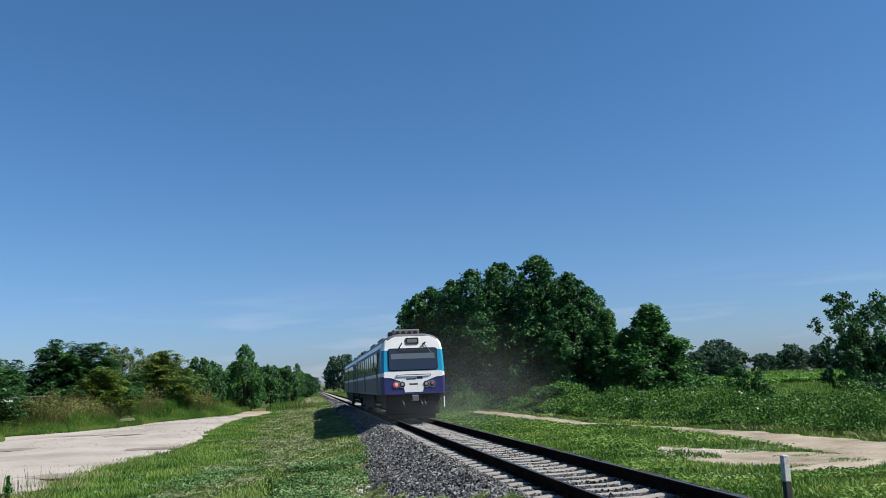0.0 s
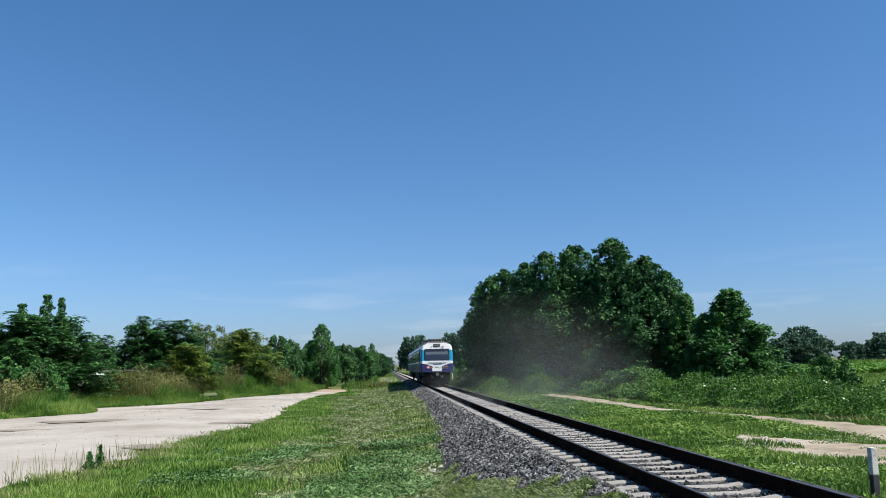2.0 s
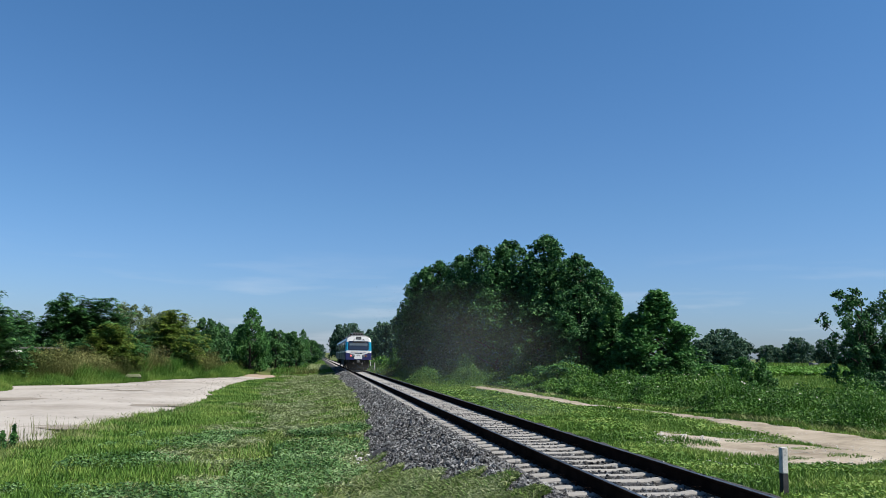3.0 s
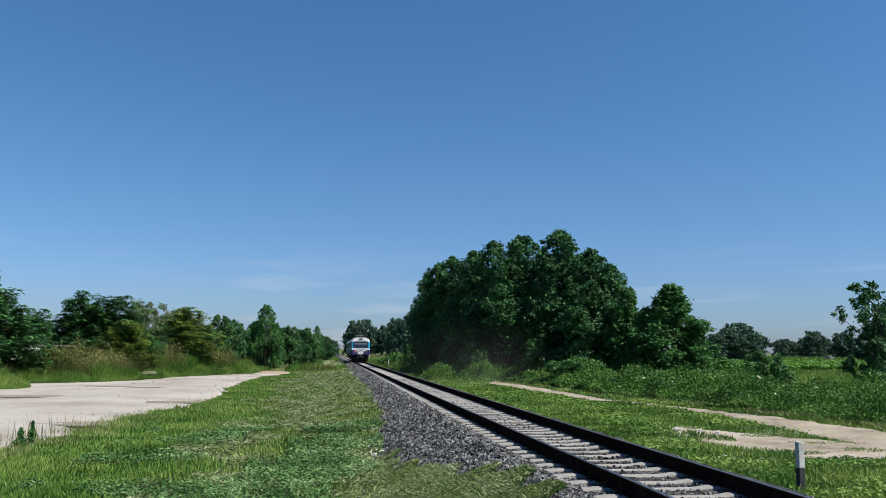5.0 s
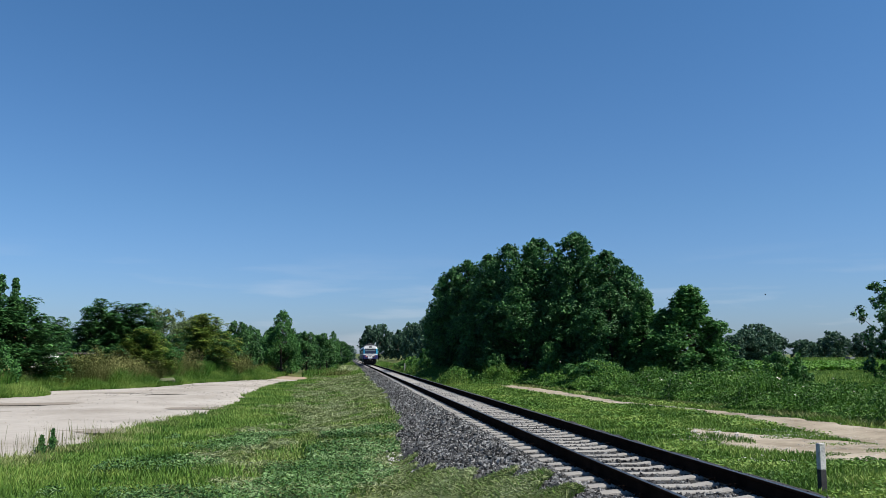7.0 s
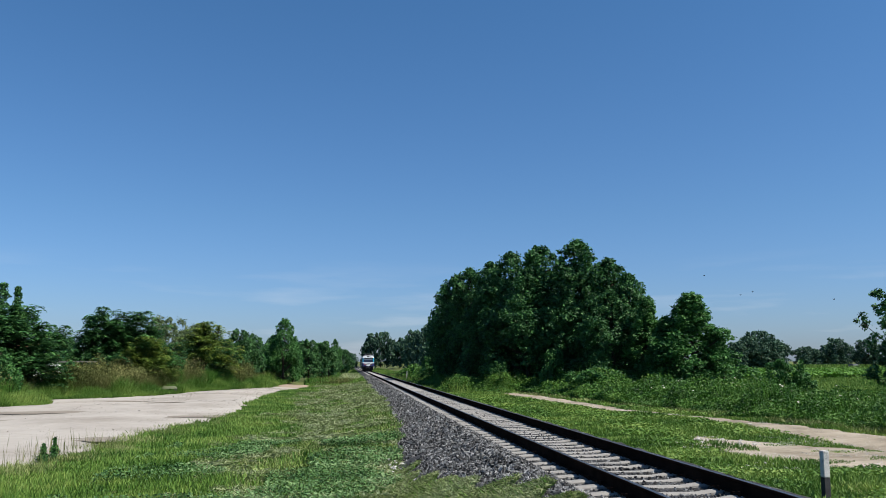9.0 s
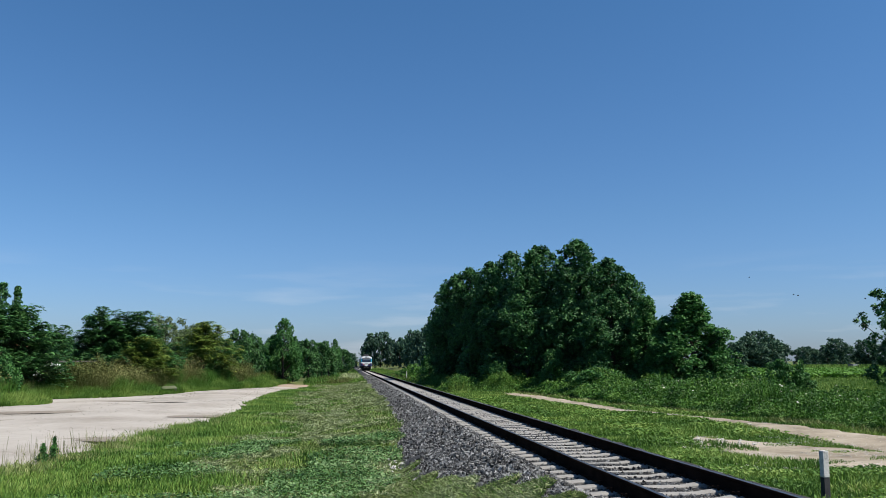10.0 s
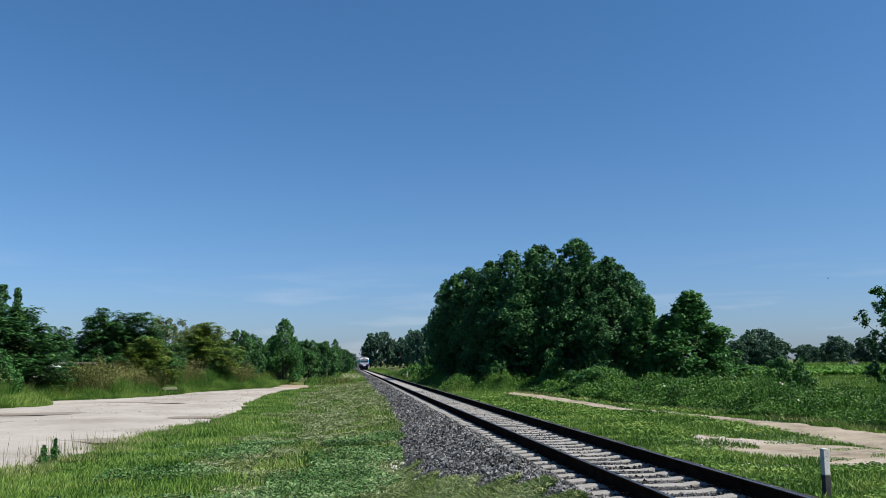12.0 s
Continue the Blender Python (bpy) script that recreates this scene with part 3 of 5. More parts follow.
    # a bank of tall green and straw-coloured weeds on both sides of the far track
    x, y = np.concatenate([rng.uniform(8.3, 11.5, 16000), rng.uniform(-5.5, 0.6, 20000)]), np.concatenate([rng.uniform(92, 190, 16000), rng.uniform(98, 190, 20000)])
    tall = np.clip(0.75 + 0.45 * lumps(x, y, 5, 62), 0.2, 1.6) * np.where(x > 5, 1.0, 0.75) * np.clip(np.abs(x - TRACK_X) / 2.2 - 1.2, 0.25, 1)
    dry = lumps(x, y, 6, 64) > rng.normal(0.1, 0.35, len(x))
    stuff("bank_weeds", blades(at_ground(x, y)[~dry], tall[~dry], 0.08, 0.4, rng, bent=False), WEED, "tall green weeds on the banks of the distant track", "weeds")
    stuff("bank_dry_weeds", blades(at_ground(x, y)[dry], tall[dry], 0.07, 0.4, rng, bent=False), REED, "straw-coloured weeds on the banks of the distant track", "weeds")
    # a leafy fringe between the track and the grove, with a taller tuft where the dirt road ends
    x = np.concatenate([8.3 + 2.6 * rng.uniform(0, 1, 26000) ** 0.8, rng.normal(13.7, 1.2, 16000)])
    y = np.concatenate([rng.uniform(72, 118, 26000), rng.normal(72.5, 1.8, 16000)])
    tuft = np.exp(-((x - 13.7) / 1.9) ** 2 - ((y - 72.5) / 2.6) ** 2)
    top = np.clip(np.clip(x - 8.1, 0, 1.6) * 0.7 * (1 + 0.5 * lumps(x, y, 2.4, 65)), 0.15, 1.7) * (x < 11) + 1.75 * tuft * (1 + 0.35 * lumps(x, y, 0.9, 66))
    p = np.stack([x, y, ground_z(x, y) + top * (1 - 0.85 * rng.uniform(0, 1, len(x)) ** 1.5)], 1)
    leafy = rng.uniform(0, 1, len(x)) < np.where(x < 11, 0.8, 0.6)
    stuff("fringe_weeds", cards(p[leafy], rng.normal(0, 0.7, (leafy.sum(), 3)) + (0, -0.3, 0.7), 0.09, rng, 0.42), WEED, "leafy green weeds between the track and the grove", "weeds")
    stuff("fringe_grass", blades(at_ground(x, y)[~leafy], top[~leafy] * 0.95 + 0.1, 0.04, 0.35, rng, bent=False), GRASS, "tall arching grass at the end of the dirt road", "grass")
    # rough grass between the thicket and the crop
    x, y = scatter(rng, 70000, 24, 90, 30, 108, 1.0)
    keep = x > line(y, WEED_EDGE) + 8
    x, y = x[keep], y[keep]
    stuff("field_grass", blades(at_ground(x, y), 0.45, 0.11, 0.5, rng, bent=False), GRASS, "rough green grass at the edge of the crop field", "grass")
    # the verge behind the yard
    n = 330000
    y = 40 + 70 * rng.uniform(0, 1, n)
    deep = 6.5 * rng.uniform(0, 1, n) ** 1.3
    x = line(y, LOT_FAR) - deep
    k = in_view(x, y) & (x > -34) & ~((x < -22.4) & (y < 53) & (deep > 1.5))
    x, y, deep = x[k], y[k], deep[k]
    green = deep < 2.6 + 0.8 * lumps(x, y, 3, 81)
    stuff("verge_weeds", blades(at_ground(x[green], y[green]), (0.3 + 0.2 * deep[green]) * np.clip(1 + 0.6 * lumps(x, y, 1.2, 82)[green], 0.3, 1.8), 0.05, 0.6, rng, bent=False), GRASS, "green grass along the far side of the yard", "grass")
    tall = np.where(x < -19.5, 1.5, np.where(x < -12, 1.9, 1.35)) * (1 + 0.35 * lumps(x, y, 4, 83))
    brown = (lumps(x, y, 3.0, 87) + np.where((x < -13) & (y < 72) & (y > 55), 0.5, -0.35)) > rng.normal(0, 0.3, len(x))
    lush = ~green & ~brown
    stuff("tall_weeds", blades(at_ground(x[lush], y[lush]), np.clip(tall, 0.5, 2.4)[lush] * 0.85, 0.05, 0.35, rng, bent=False), WEED, "tall green weeds behind the gravel yard", "weeds")
    green = green | lush
    stuff("dry_weeds", blades(at_ground(x[~green], y[~green]), np.clip(tall, 0.5, 2.4)[~green] * 0.85, 0.04, 0.5, rng, bent=False), REED, "tall brown and olive weeds gone to seed", "weeds")
    d = np.repeat(np.flatnonzero(~green), 2)
    p = at_ground(x[d], y[d]) + np.stack([0 * d, 0 * d, np.clip(tall * (1 + 0.35 * lumps(x, y, 0.8, 84)), 0.5, 2.8)[d] * rng.uniform(0.25, 1.1, len(d))], 1) + rng.normal(0, 0.12, (len(d), 3))
    stuff("seed_heads", cards(p, rng.normal(0, 1, p.shape) + (0, -0.5, 0.5), 0.075, rng, 0.5), REED, "brown seed heads and leaves on the tall weeds", "weeds")


def build_thicket():
    """The waist-high to head-high weeds beyond the dirt road: leafy mounds with grass and flower heads between them."""
    rng = np.random.default_rng(17)
    n = 260000
    y = 17 + 150 * rng.uniform(0, 1, n) ** 1.7
    deep = 15 * rng.uniform(0, 1, n) ** 1.35
    x = line(y, WEED_EDGE) + deep
    k = in_view(x, y)
    x, y, deep = x[k], y[k], deep[k]
    mound = 0.42 * lumps(x, y, 2.6, 23) + 0.55 * lumps(x, y, 0.9, 24)
    top = (0.25 + 1.0 * np.clip(deep / 3.2, 0, 1)) * np.clip(1 + mound, 0.2, 1.75) * np.clip(1.2 - deep / 14, 0.35, 1)
    leafy = lumps(x, y, 1.4, 26) + rng.normal(0, 0.35, n)[:len(x)] > -0.75
    z = top * (1 - 0.8 * rng.uniform(0, 1, len(x)) ** 1.5)
    p = np.stack([x, y, z], 1)[leafy]
    stuff("weed_thicket", cards(p, rng.normal(0, 0.75, p.shape) + (0, -0.2, 0.7), (0.036 + 0.0011 * y)[leafy], rng, 0.5), WEED, "dense green thicket of tall weeds beyond the dirt road", "weeds")
    k = ~leafy
    stuff("thicket_grass", blades(np.stack([x[k], y[k], 0 * x[k]], 1), np.maximum(0.25, top[k] * 0.75), (0.016 + 0.0005 * y)[k], 0.3, rng), WEED, "tufts of tall arching grass among the weeds", "grass")
    k = leafy & (rng.uniform(0, 1, len(x)) < 0.1)
    stuff("thicket_stalks", blades(np.stack([x[k], y[k], 0 * x[k]], 1), top[k] * 1.25, 0.03, 0.2, rng, bent=False), WEED, "upright stalks in the weed thicket", "weeds")
    # pale flower heads, a few together
    k = leafy & (rng.uniform(0, 1, len(x)) < 0.006) & (lumps(x, y, 3.0, 28) > 0) & (deep > 1)
    p = np.stack([x[k], y[k], top[k] * 1.02 + 0.03], 1)
    stuff("flower_heads", cards(p, rng.normal(0, 0.3, p.shape) + (0, -0.3, 1), 0.055, rng, 0.9), PLASTER, "small pale flower heads among the weeds", "flowers")
    # the dry lower edge along the dirt road
    y = 18 + 50 * rng.uniform(0, 1, 16000) ** 1.4
    x = line(y, WEED_EDGE) + rng.normal(0.1, 0.3, len(y))
    k = in_view(x, y) & (lumps(x, y, 1.8, 29) > -0.15)
    stuff("thicket_edge", blades(at_ground(x[k], y[k]), 0.24, 0.022 + 0.0006 * y[k], 0.9, rng), MOWN, "brownish flattened grass along the edge of the dirt road", "grass")


def build_crop():
    rng = np.random.default_rng(19)
    n = 120000
    y = 106 + 92 * rng.uniform(0, 1, n) ** 1.6
    row = np.round(y / 0.9) * 0.9
    y = np.where(y < 125, y, row) + rng.normal(0, 0.12, n)
    x = 36 + 150 * rng.uniform(0, 1, n)
    k = in_view(x, y)
    x, y = x[k], y[k]
    z = rng.uniform(0.15, 0.85, len(x))
    stuff("crop_field", cards(np.stack([x, y, z], 1), rng.normal(0, 0.5, (len(x), 3)) + (0, -0.2, 0.9), 0.3, rng, 0.6), CROP, "bright green field of a low leafy crop", "crop")
    x, y = rng.uniform(120, 330, 30000), rng.uniform(205, 300, 30000)
    k = in_view(x, y)
    stuff("field_scrub", blades(np.stack([x[k], y[k], 0 * x[k]], 1), 1.3, 0.5, 0.3, rng, bent=False), GRASS, "rough pale scrub beyond the crop field", "scrub")


def tree(name, seed, height, radius, profile, clumps, leaves, leaf, mat, label, category="tree", bare=0.12, flat=0.75, lean=0.0, lump=0.42):
    """A tapered trunk with limbs; a crown of clumps along profile(0..1), each clump a handful of loose sprays of leaves."""
    rng = np.random.default_rng(seed)
    thing = tagged(new(name), label, category)
    spine = [np.array((lean * u * u * height + 0.05 * height * 0.15 * math.sin(5 * u + seed), 0.04 * radius * math.sin(4 * u + 2 * seed), u * height * 0.93)) for u in np.linspace(0, 1, 7)]
    wood = [tube(spine, np.linspace(0.022 * height + 0.02, 0.012, 7), 8)]
    sprays, size_of = [], []
    for k in range(clumps):
        u = bare + (1 - bare) * ((k + rng.uniform(0, 1)) / clumps) ** 0.85
        g = k * 2.4 + rng.uniform(-0.9, 0.9)
        reach = radius * profile(u) * (1 + 0.2 * math.sin(3 * g + 4 * u + seed) + rng.uniform(-0.16, 0.12))
        size = max(0.13 * radius, reach * lump * rng.uniform(0.65, 1.3)) + 0.014 * height
        d = max(0.0, reach - 0.55 * size) * rng.uniform(0.45, 1.05)
        axis = np.array([np.interp(u, np.linspace(0, 1, 7), [s[c] for s in spine]) for c in (0, 1)])
        z = min(u * height, height - 0.7 * size * flat)
        c = np.array((axis[0] + d * math.cos(g), axis[1] + d * math.sin(g), z))
        if k % 2 == 0 and d > 0.15 * radius:
            root = np.array((axis[0], axis[1], max(0.08 * height, z - 0.75 * d)))
            mid = (root + c) / 2 + np.array((0, 0, -0.08 * d))
            wood.append(tube([root, mid, c], [0.006 * height + 0.012, 0.004 * height + 0.008, 0.008], 5))
        for m in range(9):
            way = rng.normal(0, 1, 3) + (0.35 * math.cos(g), 0.35 * math.sin(g), 0.35)
            way = way / np.linalg.norm(way)
            sprays.append(c + way * size * rng.uniform(0.5, 1.0) * (1, 1, flat))
            size_of.append(size * rng.uniform(0.24, 0.5))
    v, f = join(*wood)
    part("trunk", np_mesh("trunk", v, f, True), BARK, thing)
    sprays, size_of = np.array(sprays), np.array(size_of)
    share = size_of ** 1.7
    pick = rng.choice(len(sprays), leaves, p=share / share.sum())
    d = unit(rng.normal(size=(leaves, 3)) + (0, 0, 0.25))
    out = np.where(rng.uniform(0, 1, leaves) < 0.1, 1.45, 1.0) * rng.uniform(0, 1, leaves) ** 0.45
    p = sprays[pick] + d * (size_of[pick] * out)[:, None] * (1, 1, 0.5 + 0.5 * flat)
    p[:, 2] = np.maximum(p[:, 2], 0.05)
    v, f = cards(p, d + rng.normal(0, 0.6, (leaves, 3)) + (0, 0, 0.3), leaf, rng, 0.62)
    part("crown", np_mesh("crown", v, f), mat, thing)
    return thing


def fronds(tips, length, rng, per=8, pairs=4):
    """Feathered leaves that arch out and droop in a rosette at each tip: paired pointed leaflets along each rib."""
    n = len(tips)
    a = rng.uniform(0, 2 * np.pi, (n, per))
    h = np.stack([np.cos(a), np.sin(a), 0 * a], -1)
    side = np.stack([-np.sin(a), np.cos(a), 0 * a], -1)
    ln = length * rng.uniform(0.65, 1.25, (n, per))
    rise, sag = rng.uniform(0.1, 0.75, (n, per)), rng.uniform(0.45, 0.95, (n, per))
    s = np.linspace(0.22, 1.0, pairs)
    z = ln[..., None] * (rise[..., None] * s - sag[..., None] * s * s)
    rib = tips[:, None, None] + h[:, :, None] * (ln[..., None] * s)[..., None] + np.stack([0 * z, 0 * z, z], -1)
    vs = []
    for sign in (-1, 1):
        out = side[:, :, None] * sign + h[:, :, None] * 0.45 + rng.normal(0, 0.18, rib.shape) + (0, 0, -0.25)
        w = (ln[..., None] * (0.42 - 0.14 * s))[..., None]
        half = h[:, :, None] * w * 0.46
        vs.append(np.stack([rib, rib + out * w * 0.5 + half, rib + out * w, rib + out * w * 0.5 - half], -2))
    v = np.stack(vs).reshape(-1, 3)
    i = np.arange(len(v) // 4)[:, None] * 4
    return v, np.concatenate([i + np.array([[0, 1, 2]]), i + np.array([[0, 2, 3]])], 0)


def frond_tree(name, seed, height, radius, tips, length, mat, label, bare=0.3, per=8, inner=0.45, boughs=9):
    """A tree with bare forking boughs that carry rosettes of feathered leaves in uneven tiers."""
    rng = np.random.default_rng(seed)
    thing = tagged(new(name), label, "tree")
    trunk = [np.array((0.02 * height * math.sin(4 * u + seed), 0.02 * height * math.sin(3 * u + 2 * seed), 0.8 * u * height)) for u in np.linspace(0, 1, 6)]
    wood = [tube(trunk, np.linspace(0.017 * height + 0.02, 0.02, 6), 8)]
    ends = []
    for k in range(boughs):
        u = bare + (0.96 - bare) * (k + 0.5) / boughs
        g = k * 2.4 + rng.uniform(-0.5, 0.5)
        reach = radius * (0.35 + 0.75 * math.sin(math.pi * min(1.0, 0.2 + 0.8 * u))) * rng.uniform(0.75, 1.15)
        root = np.array((0, 0, max(0.12, u - 0.28) * height))
        end = np.array((reach * math.cos(g), reach * math.sin(g), u * height))
        wood.append(tube([root, (root + end) / 2 + (0, 0, -0.08 * reach), end], [0.007 * height + 0.01, 0.005 * height + 0.008, 0.012], 5))
        ends.append((root, end, reach))
    spots = []
    for k in range(tips):
        root, end, reach = ends[k % boughs]
        q = rng.uniform(inner, 1.0) ** 0.7
        spots.append(root + (end - root) * q + rng.normal(0, 1, 3) * (0.24 * reach, 0.24 * reach, 0.05 * height))
    for k in range(5):
        spots.append(np.array((0.02 * radius * k, 0, height * (0.82 + 0.035 * k))))
    spots = np.array(spots)
    spots[:, 2] = np.clip(spots[:, 2], 0.12 * height, height * 0.97)
    v, f = join(*wood)
    part("trunk", np_mesh("trunk", v, f, True), BARK, thing)
    v, f = fronds(spots, length, rng, per)
    part("crown", np_mesh("crown", v, f), mat, thing)
    return thing


def poplar_shape(u):
    return max(0.12, math.sin(math.pi * min(1, 0.15 + 0.85 * u) ** 0.85) ** 0.7) if u < 0.86 else max(0.1, 0.62 - 4.0 * (u - 0.86))


def round_shape(u):
    return max(0.1, math.sqrt(max(0.0, 1 - (1.75 * u - 0.85) ** 2)))


def cone_shape(u):
    return max(0.08, min(1.0, 3.2 * u + 0.35) * (1.02 - u) ** 0.8)


def column_shape(u):
    return max(0.1, 0.95 * (1.0 - u) ** 0.6)


def spread_shape(u):
    return 0.25 + 0.75 * math.sin(math.pi * min(1, u * 0.75 + 0.12))


def plant(models, spots):
    """Copies of the models, in turn, at (x, y, height, turn); the model's own height is its first entry."""
    used = set()
    for k, (x, y, h, turn, which, wide) in enumerate(spots):
        base_h, model = models[which]
        m = pose(x, y, -0.03, 0, 0, turn)
        if which in used:
            ob = copy_thing(model, m)
        else:
            ob = model
            ob.matrix_basis = m
            used.add(which)
        s = h / base_h
        ob.scale = (s * wide, s * wide, s)


def build_trees():
    P = {k: (13.0, tree("poplar_tree", 100 + k, 13.0, 3.6, poplar_shape, 110, 21000, 0.135, LEAF_DARK,
                        "tall dark green poplar in a dense grove", bare=0.07, lump=0.27, flat=1.05)) for k in range(4)}
    spots = [(11.7, 98, 11.9, 10, 0, 0.85), (12.1, 91, 12.4, 80, 1, 0.9), (13.4, 88, 12.8, 150, 2, 0.95), (15.1, 84, 13.0, 200, 3, 0.95), (16.6, 81, 13.7, 290, 0, 1.0),
             (18.9, 78, 13.9, 30, 1, 1.15), (21.9, 74, 14.0, 120, 2, 1.1), (23.7, 71, 11.9, 260, 3, 1.1), (24.6, 68, 10.2, 50, 0, 1.1), (20.8, 73, 11.6, 170, 1, 1.1),
             (17.2, 76, 11.4, 300, 2, 1.25), (14.2, 82, 10.4, 220, 3, 1.1), (12.4, 92, 9.0, 140, 1, 0.9), (22.6, 67, 8.6, 20, 2, 1.3), (19.6, 73, 8.8, 75, 0, 1.1), (16.6, 79.5, 8.4, 190, 3, 1.1),
             (17.5, 95, 12.6, 0, 1, 1.0), (21.5, 88, 12.8, 60, 3, 1.0), (15.0, 106, 11.5, 33, 2, 0.9)]
    plant(P, spots)
    C = {0: (7.8, tree("young_poplar_tree", 140, 7.8, 3.0, cone_shape, 170, 25000, 0.09, LEAF_MID, "young conical poplar with light green leaves", bare=0.03, lump=0.2, flat=1.0)),
         1: (7.8, tree("young_poplar_tree", 141, 7.8, 2.6, cone_shape, 150, 22000, 0.09, LEAF_MID, "slender young poplar at the edge of the grove", bare=0.03, lump=0.2, flat=1.0))}
    plant(C, [(26.8, 60, 7.8, 0, 0, 1.6), (24.7, 64, 7.8, 70, 1, 1.15), (28.2, 59, 5.0, 140, 1, 1.3), (25.2, 61, 6.0, 40, 0, 1.4)])
    B = {0: (3.0, tree("shrub", 150, 3.0, 1.5, round_shape, 20, 5000, 0.1, LEAF_MID, "leafy green shrub among the weeds", "shrub", bare=0.02)),
         1: (3.0, tree("shrub", 151, 3.0, 1.7, round_shape, 18, 5000, 0.1, LEAF_DARK, "dark green shrub in the thicket", "shrub", bare=0.02))}
    plant(B, [(25.4, 45, 2.7, 0, 0, 0.8), (26.9, 45, 1.9, 80, 0, 1.0), (30.5, 38, 2.2, 30, 1, 1.3), (27.6, 36, 1.9, 130, 1, 1.3), (13.4, 73, 2.6, 10, 0, 0.6),
              (18.2, 59, 1.9, 160, 0, 1.5), (19.6, 62, 2.1, 220, 1, 1.6), (11.6, 118, 3.4, 90, 0, 0.8), (10.4, 104, 2.6, 30, 0, 0.8), (17.6, 68.5, 3.6, 60, 0, 0.6)])
    # the open tree at the end of the thicket
    W = {0: (6.4, tree("walnut_tree", 160, 6.4, 2.5, spread_shape, 30, 9000, 0.085, LEAF_DARK, "open-crowned tree with large leaves above the thicket", bare=0.2, flat=0.7, lump=0.26)),
         1: (4.6, tree("undergrowth_tree", 161, 4.6, 1.5, poplar_shape, 40, 9000, 0.1, LEAF_DARK, "dense dark growth round the trunk of the open tree", bare=0.02, lump=0.3))}
    plant(W, [(29.9, 40, 6.5, 200, 0, 0.95), (33.6, 40.5, 5.9, 120, 0, 1.0), (30.4, 40.6, 4.7, 0, 1, 0.95), (32.6, 40.8, 4.2, 90, 1, 1.1)])
    # behind the yard
    L = {0: (6.6, frond_tree("ailanthus_tree", 170, 6.6, 2.9, 330, 0.72, LEAF_BLUE, "spreading tree with long feathered leaves behind the gravel yard", inner=0.3, boughs=13)),
         6: (6.6, frond_tree("ailanthus_tree", 178, 6.6, 2.5, 290, 0.72, LEAF_BLUE, "tall uneven tree with drooping feathered leaves", inner=0.35, bare=0.25, boughs=11)),
         1: (6.0, frond_tree("yellowing_tree", 171, 6.0, 2.6, 360, 0.56, LEAF_OLIVE, "rounded tree with yellowing feathered leaves on a bare trunk", bare=0.36, boughs=13, inner=0.35)),
         2: (7.4, tree("young_poplar_tree", 172, 7.4, 2.5, poplar_shape, 80, 12000, 0.1, LEAF_MID, "upright green poplar behind the weeds", bare=0.05, lump=0.26, flat=1.0)),
         3: (9.3, tree("cypress_tree", 173, 9.3, 1.9, column_shape, 60, 9000, 0.11, LEAF_DARK, "narrow dark conical tree standing above the others", bare=0.05)),
         4: (7.5, tree("willow_tree", 174, 7.5, 3.6, round_shape, 40, 10000, 0.13, LEAF_GREY, "greyish green willow further off", bare=0.05, lump=0.34)),
         5: (5.3, tree("broadleaf_tree", 175, 5.3, 2.2, round_shape, 40, 8500, 0.12, LEAF_BLUE, "dense green broadleaf tree behind the yard", bare=0.03, lump=0.32)),
         7: (3.2, tree("shrub", 176, 3.2, 1.6, round_shape, 26, 7000, 0.085, LEAF_MID, "fresh green shrub at the edge of the yard", "shrub", bare=0.02, lump=0.34))}
    plant(L, [(-23.2, 60, 6.8, 0, 0, 0.7), (-25.6, 58, 6.9, 200, 0, 1.0), (-29.2, 57, 6.9, 270, 6, 1.1), (-24.6, 69.5, 5.8, 100, 6, 0.75), (-24.6, 55.2, 5.0, 40, 0, 0.7), (-27.6, 55, 5.4, 310, 6, 1.0),
              (-34.5, 55, 6.6, 110, 0, 1.0), (-31.5, 54, 5.5, 45, 5, 1.2), (-24.0, 62.0, 3.2, 200, 7, 1.0), (-22.2, 53.4, 3.4, 0, 7, 0.9), (-24.6, 52.6, 3.6, 120, 7, 1.0),
              (-32.7, 79, 9.9, 0, 3, 1.0), (-31.4, 79, 9.6, 80, 3, 0.8), (-34.6, 78, 9.0, 30, 3, 1.0),
              (-21.6, 72, 7.5, 0, 6, 0.62), (-19.1, 73, 7.2, 100, 0, 0.85), (-22.7, 73, 5.5, 60, 6, 0.6), (-20.4, 74, 5.6, 200, 5, 1.0), (-17.2, 70.8, 4.9, 0, 1, 0.85), (-16.3, 73, 3.6, 90, 7, 1.0),
              (-23.6, 106, 8.1, 0, 4, 0.9), (-20.4, 108, 7.4, 130, 4, 0.8), (-14.2, 80.2, 6.7, 60, 1, 0.85), (-15.4, 86, 4.6, 30, 7, 1.0),
              (-11.9, 90, 5.9, 0, 5, 0.82), (-12.6, 97, 5.2, 90, 5, 0.9), (-8.1, 100, 7.7, 0, 2, 0.95), (-9.5, 102, 5.8, 90, 2, 0.8), (-7.0, 102, 5.6, 200, 2, 0.7),
              (-5.8, 115, 5.5, 30, 5, 0.9), (-4.4, 128, 5.6, 130, 5, 0.9), (-7.4, 120, 5.4, 210, 5, 1.1), (-2.7, 150, 6.6, 120, 2, 0.6), (-3.6, 140, 5.0, 40, 5, 1.0), (-1.6, 172, 5.2, 300, 5, 1.1),
              (-18.0, 92, 4.9, 190, 5, 1.1), (-15.8, 100, 5.2, 70, 5, 1.2), (-13.0, 108, 5.6, 140, 5, 1.1), (-20.6, 88, 4.8, 215, 5, 1.2), (-26.5, 90, 3.9, 20, 5, 1.5), (-29.5, 86, 5.0, 75, 5, 1.3)])
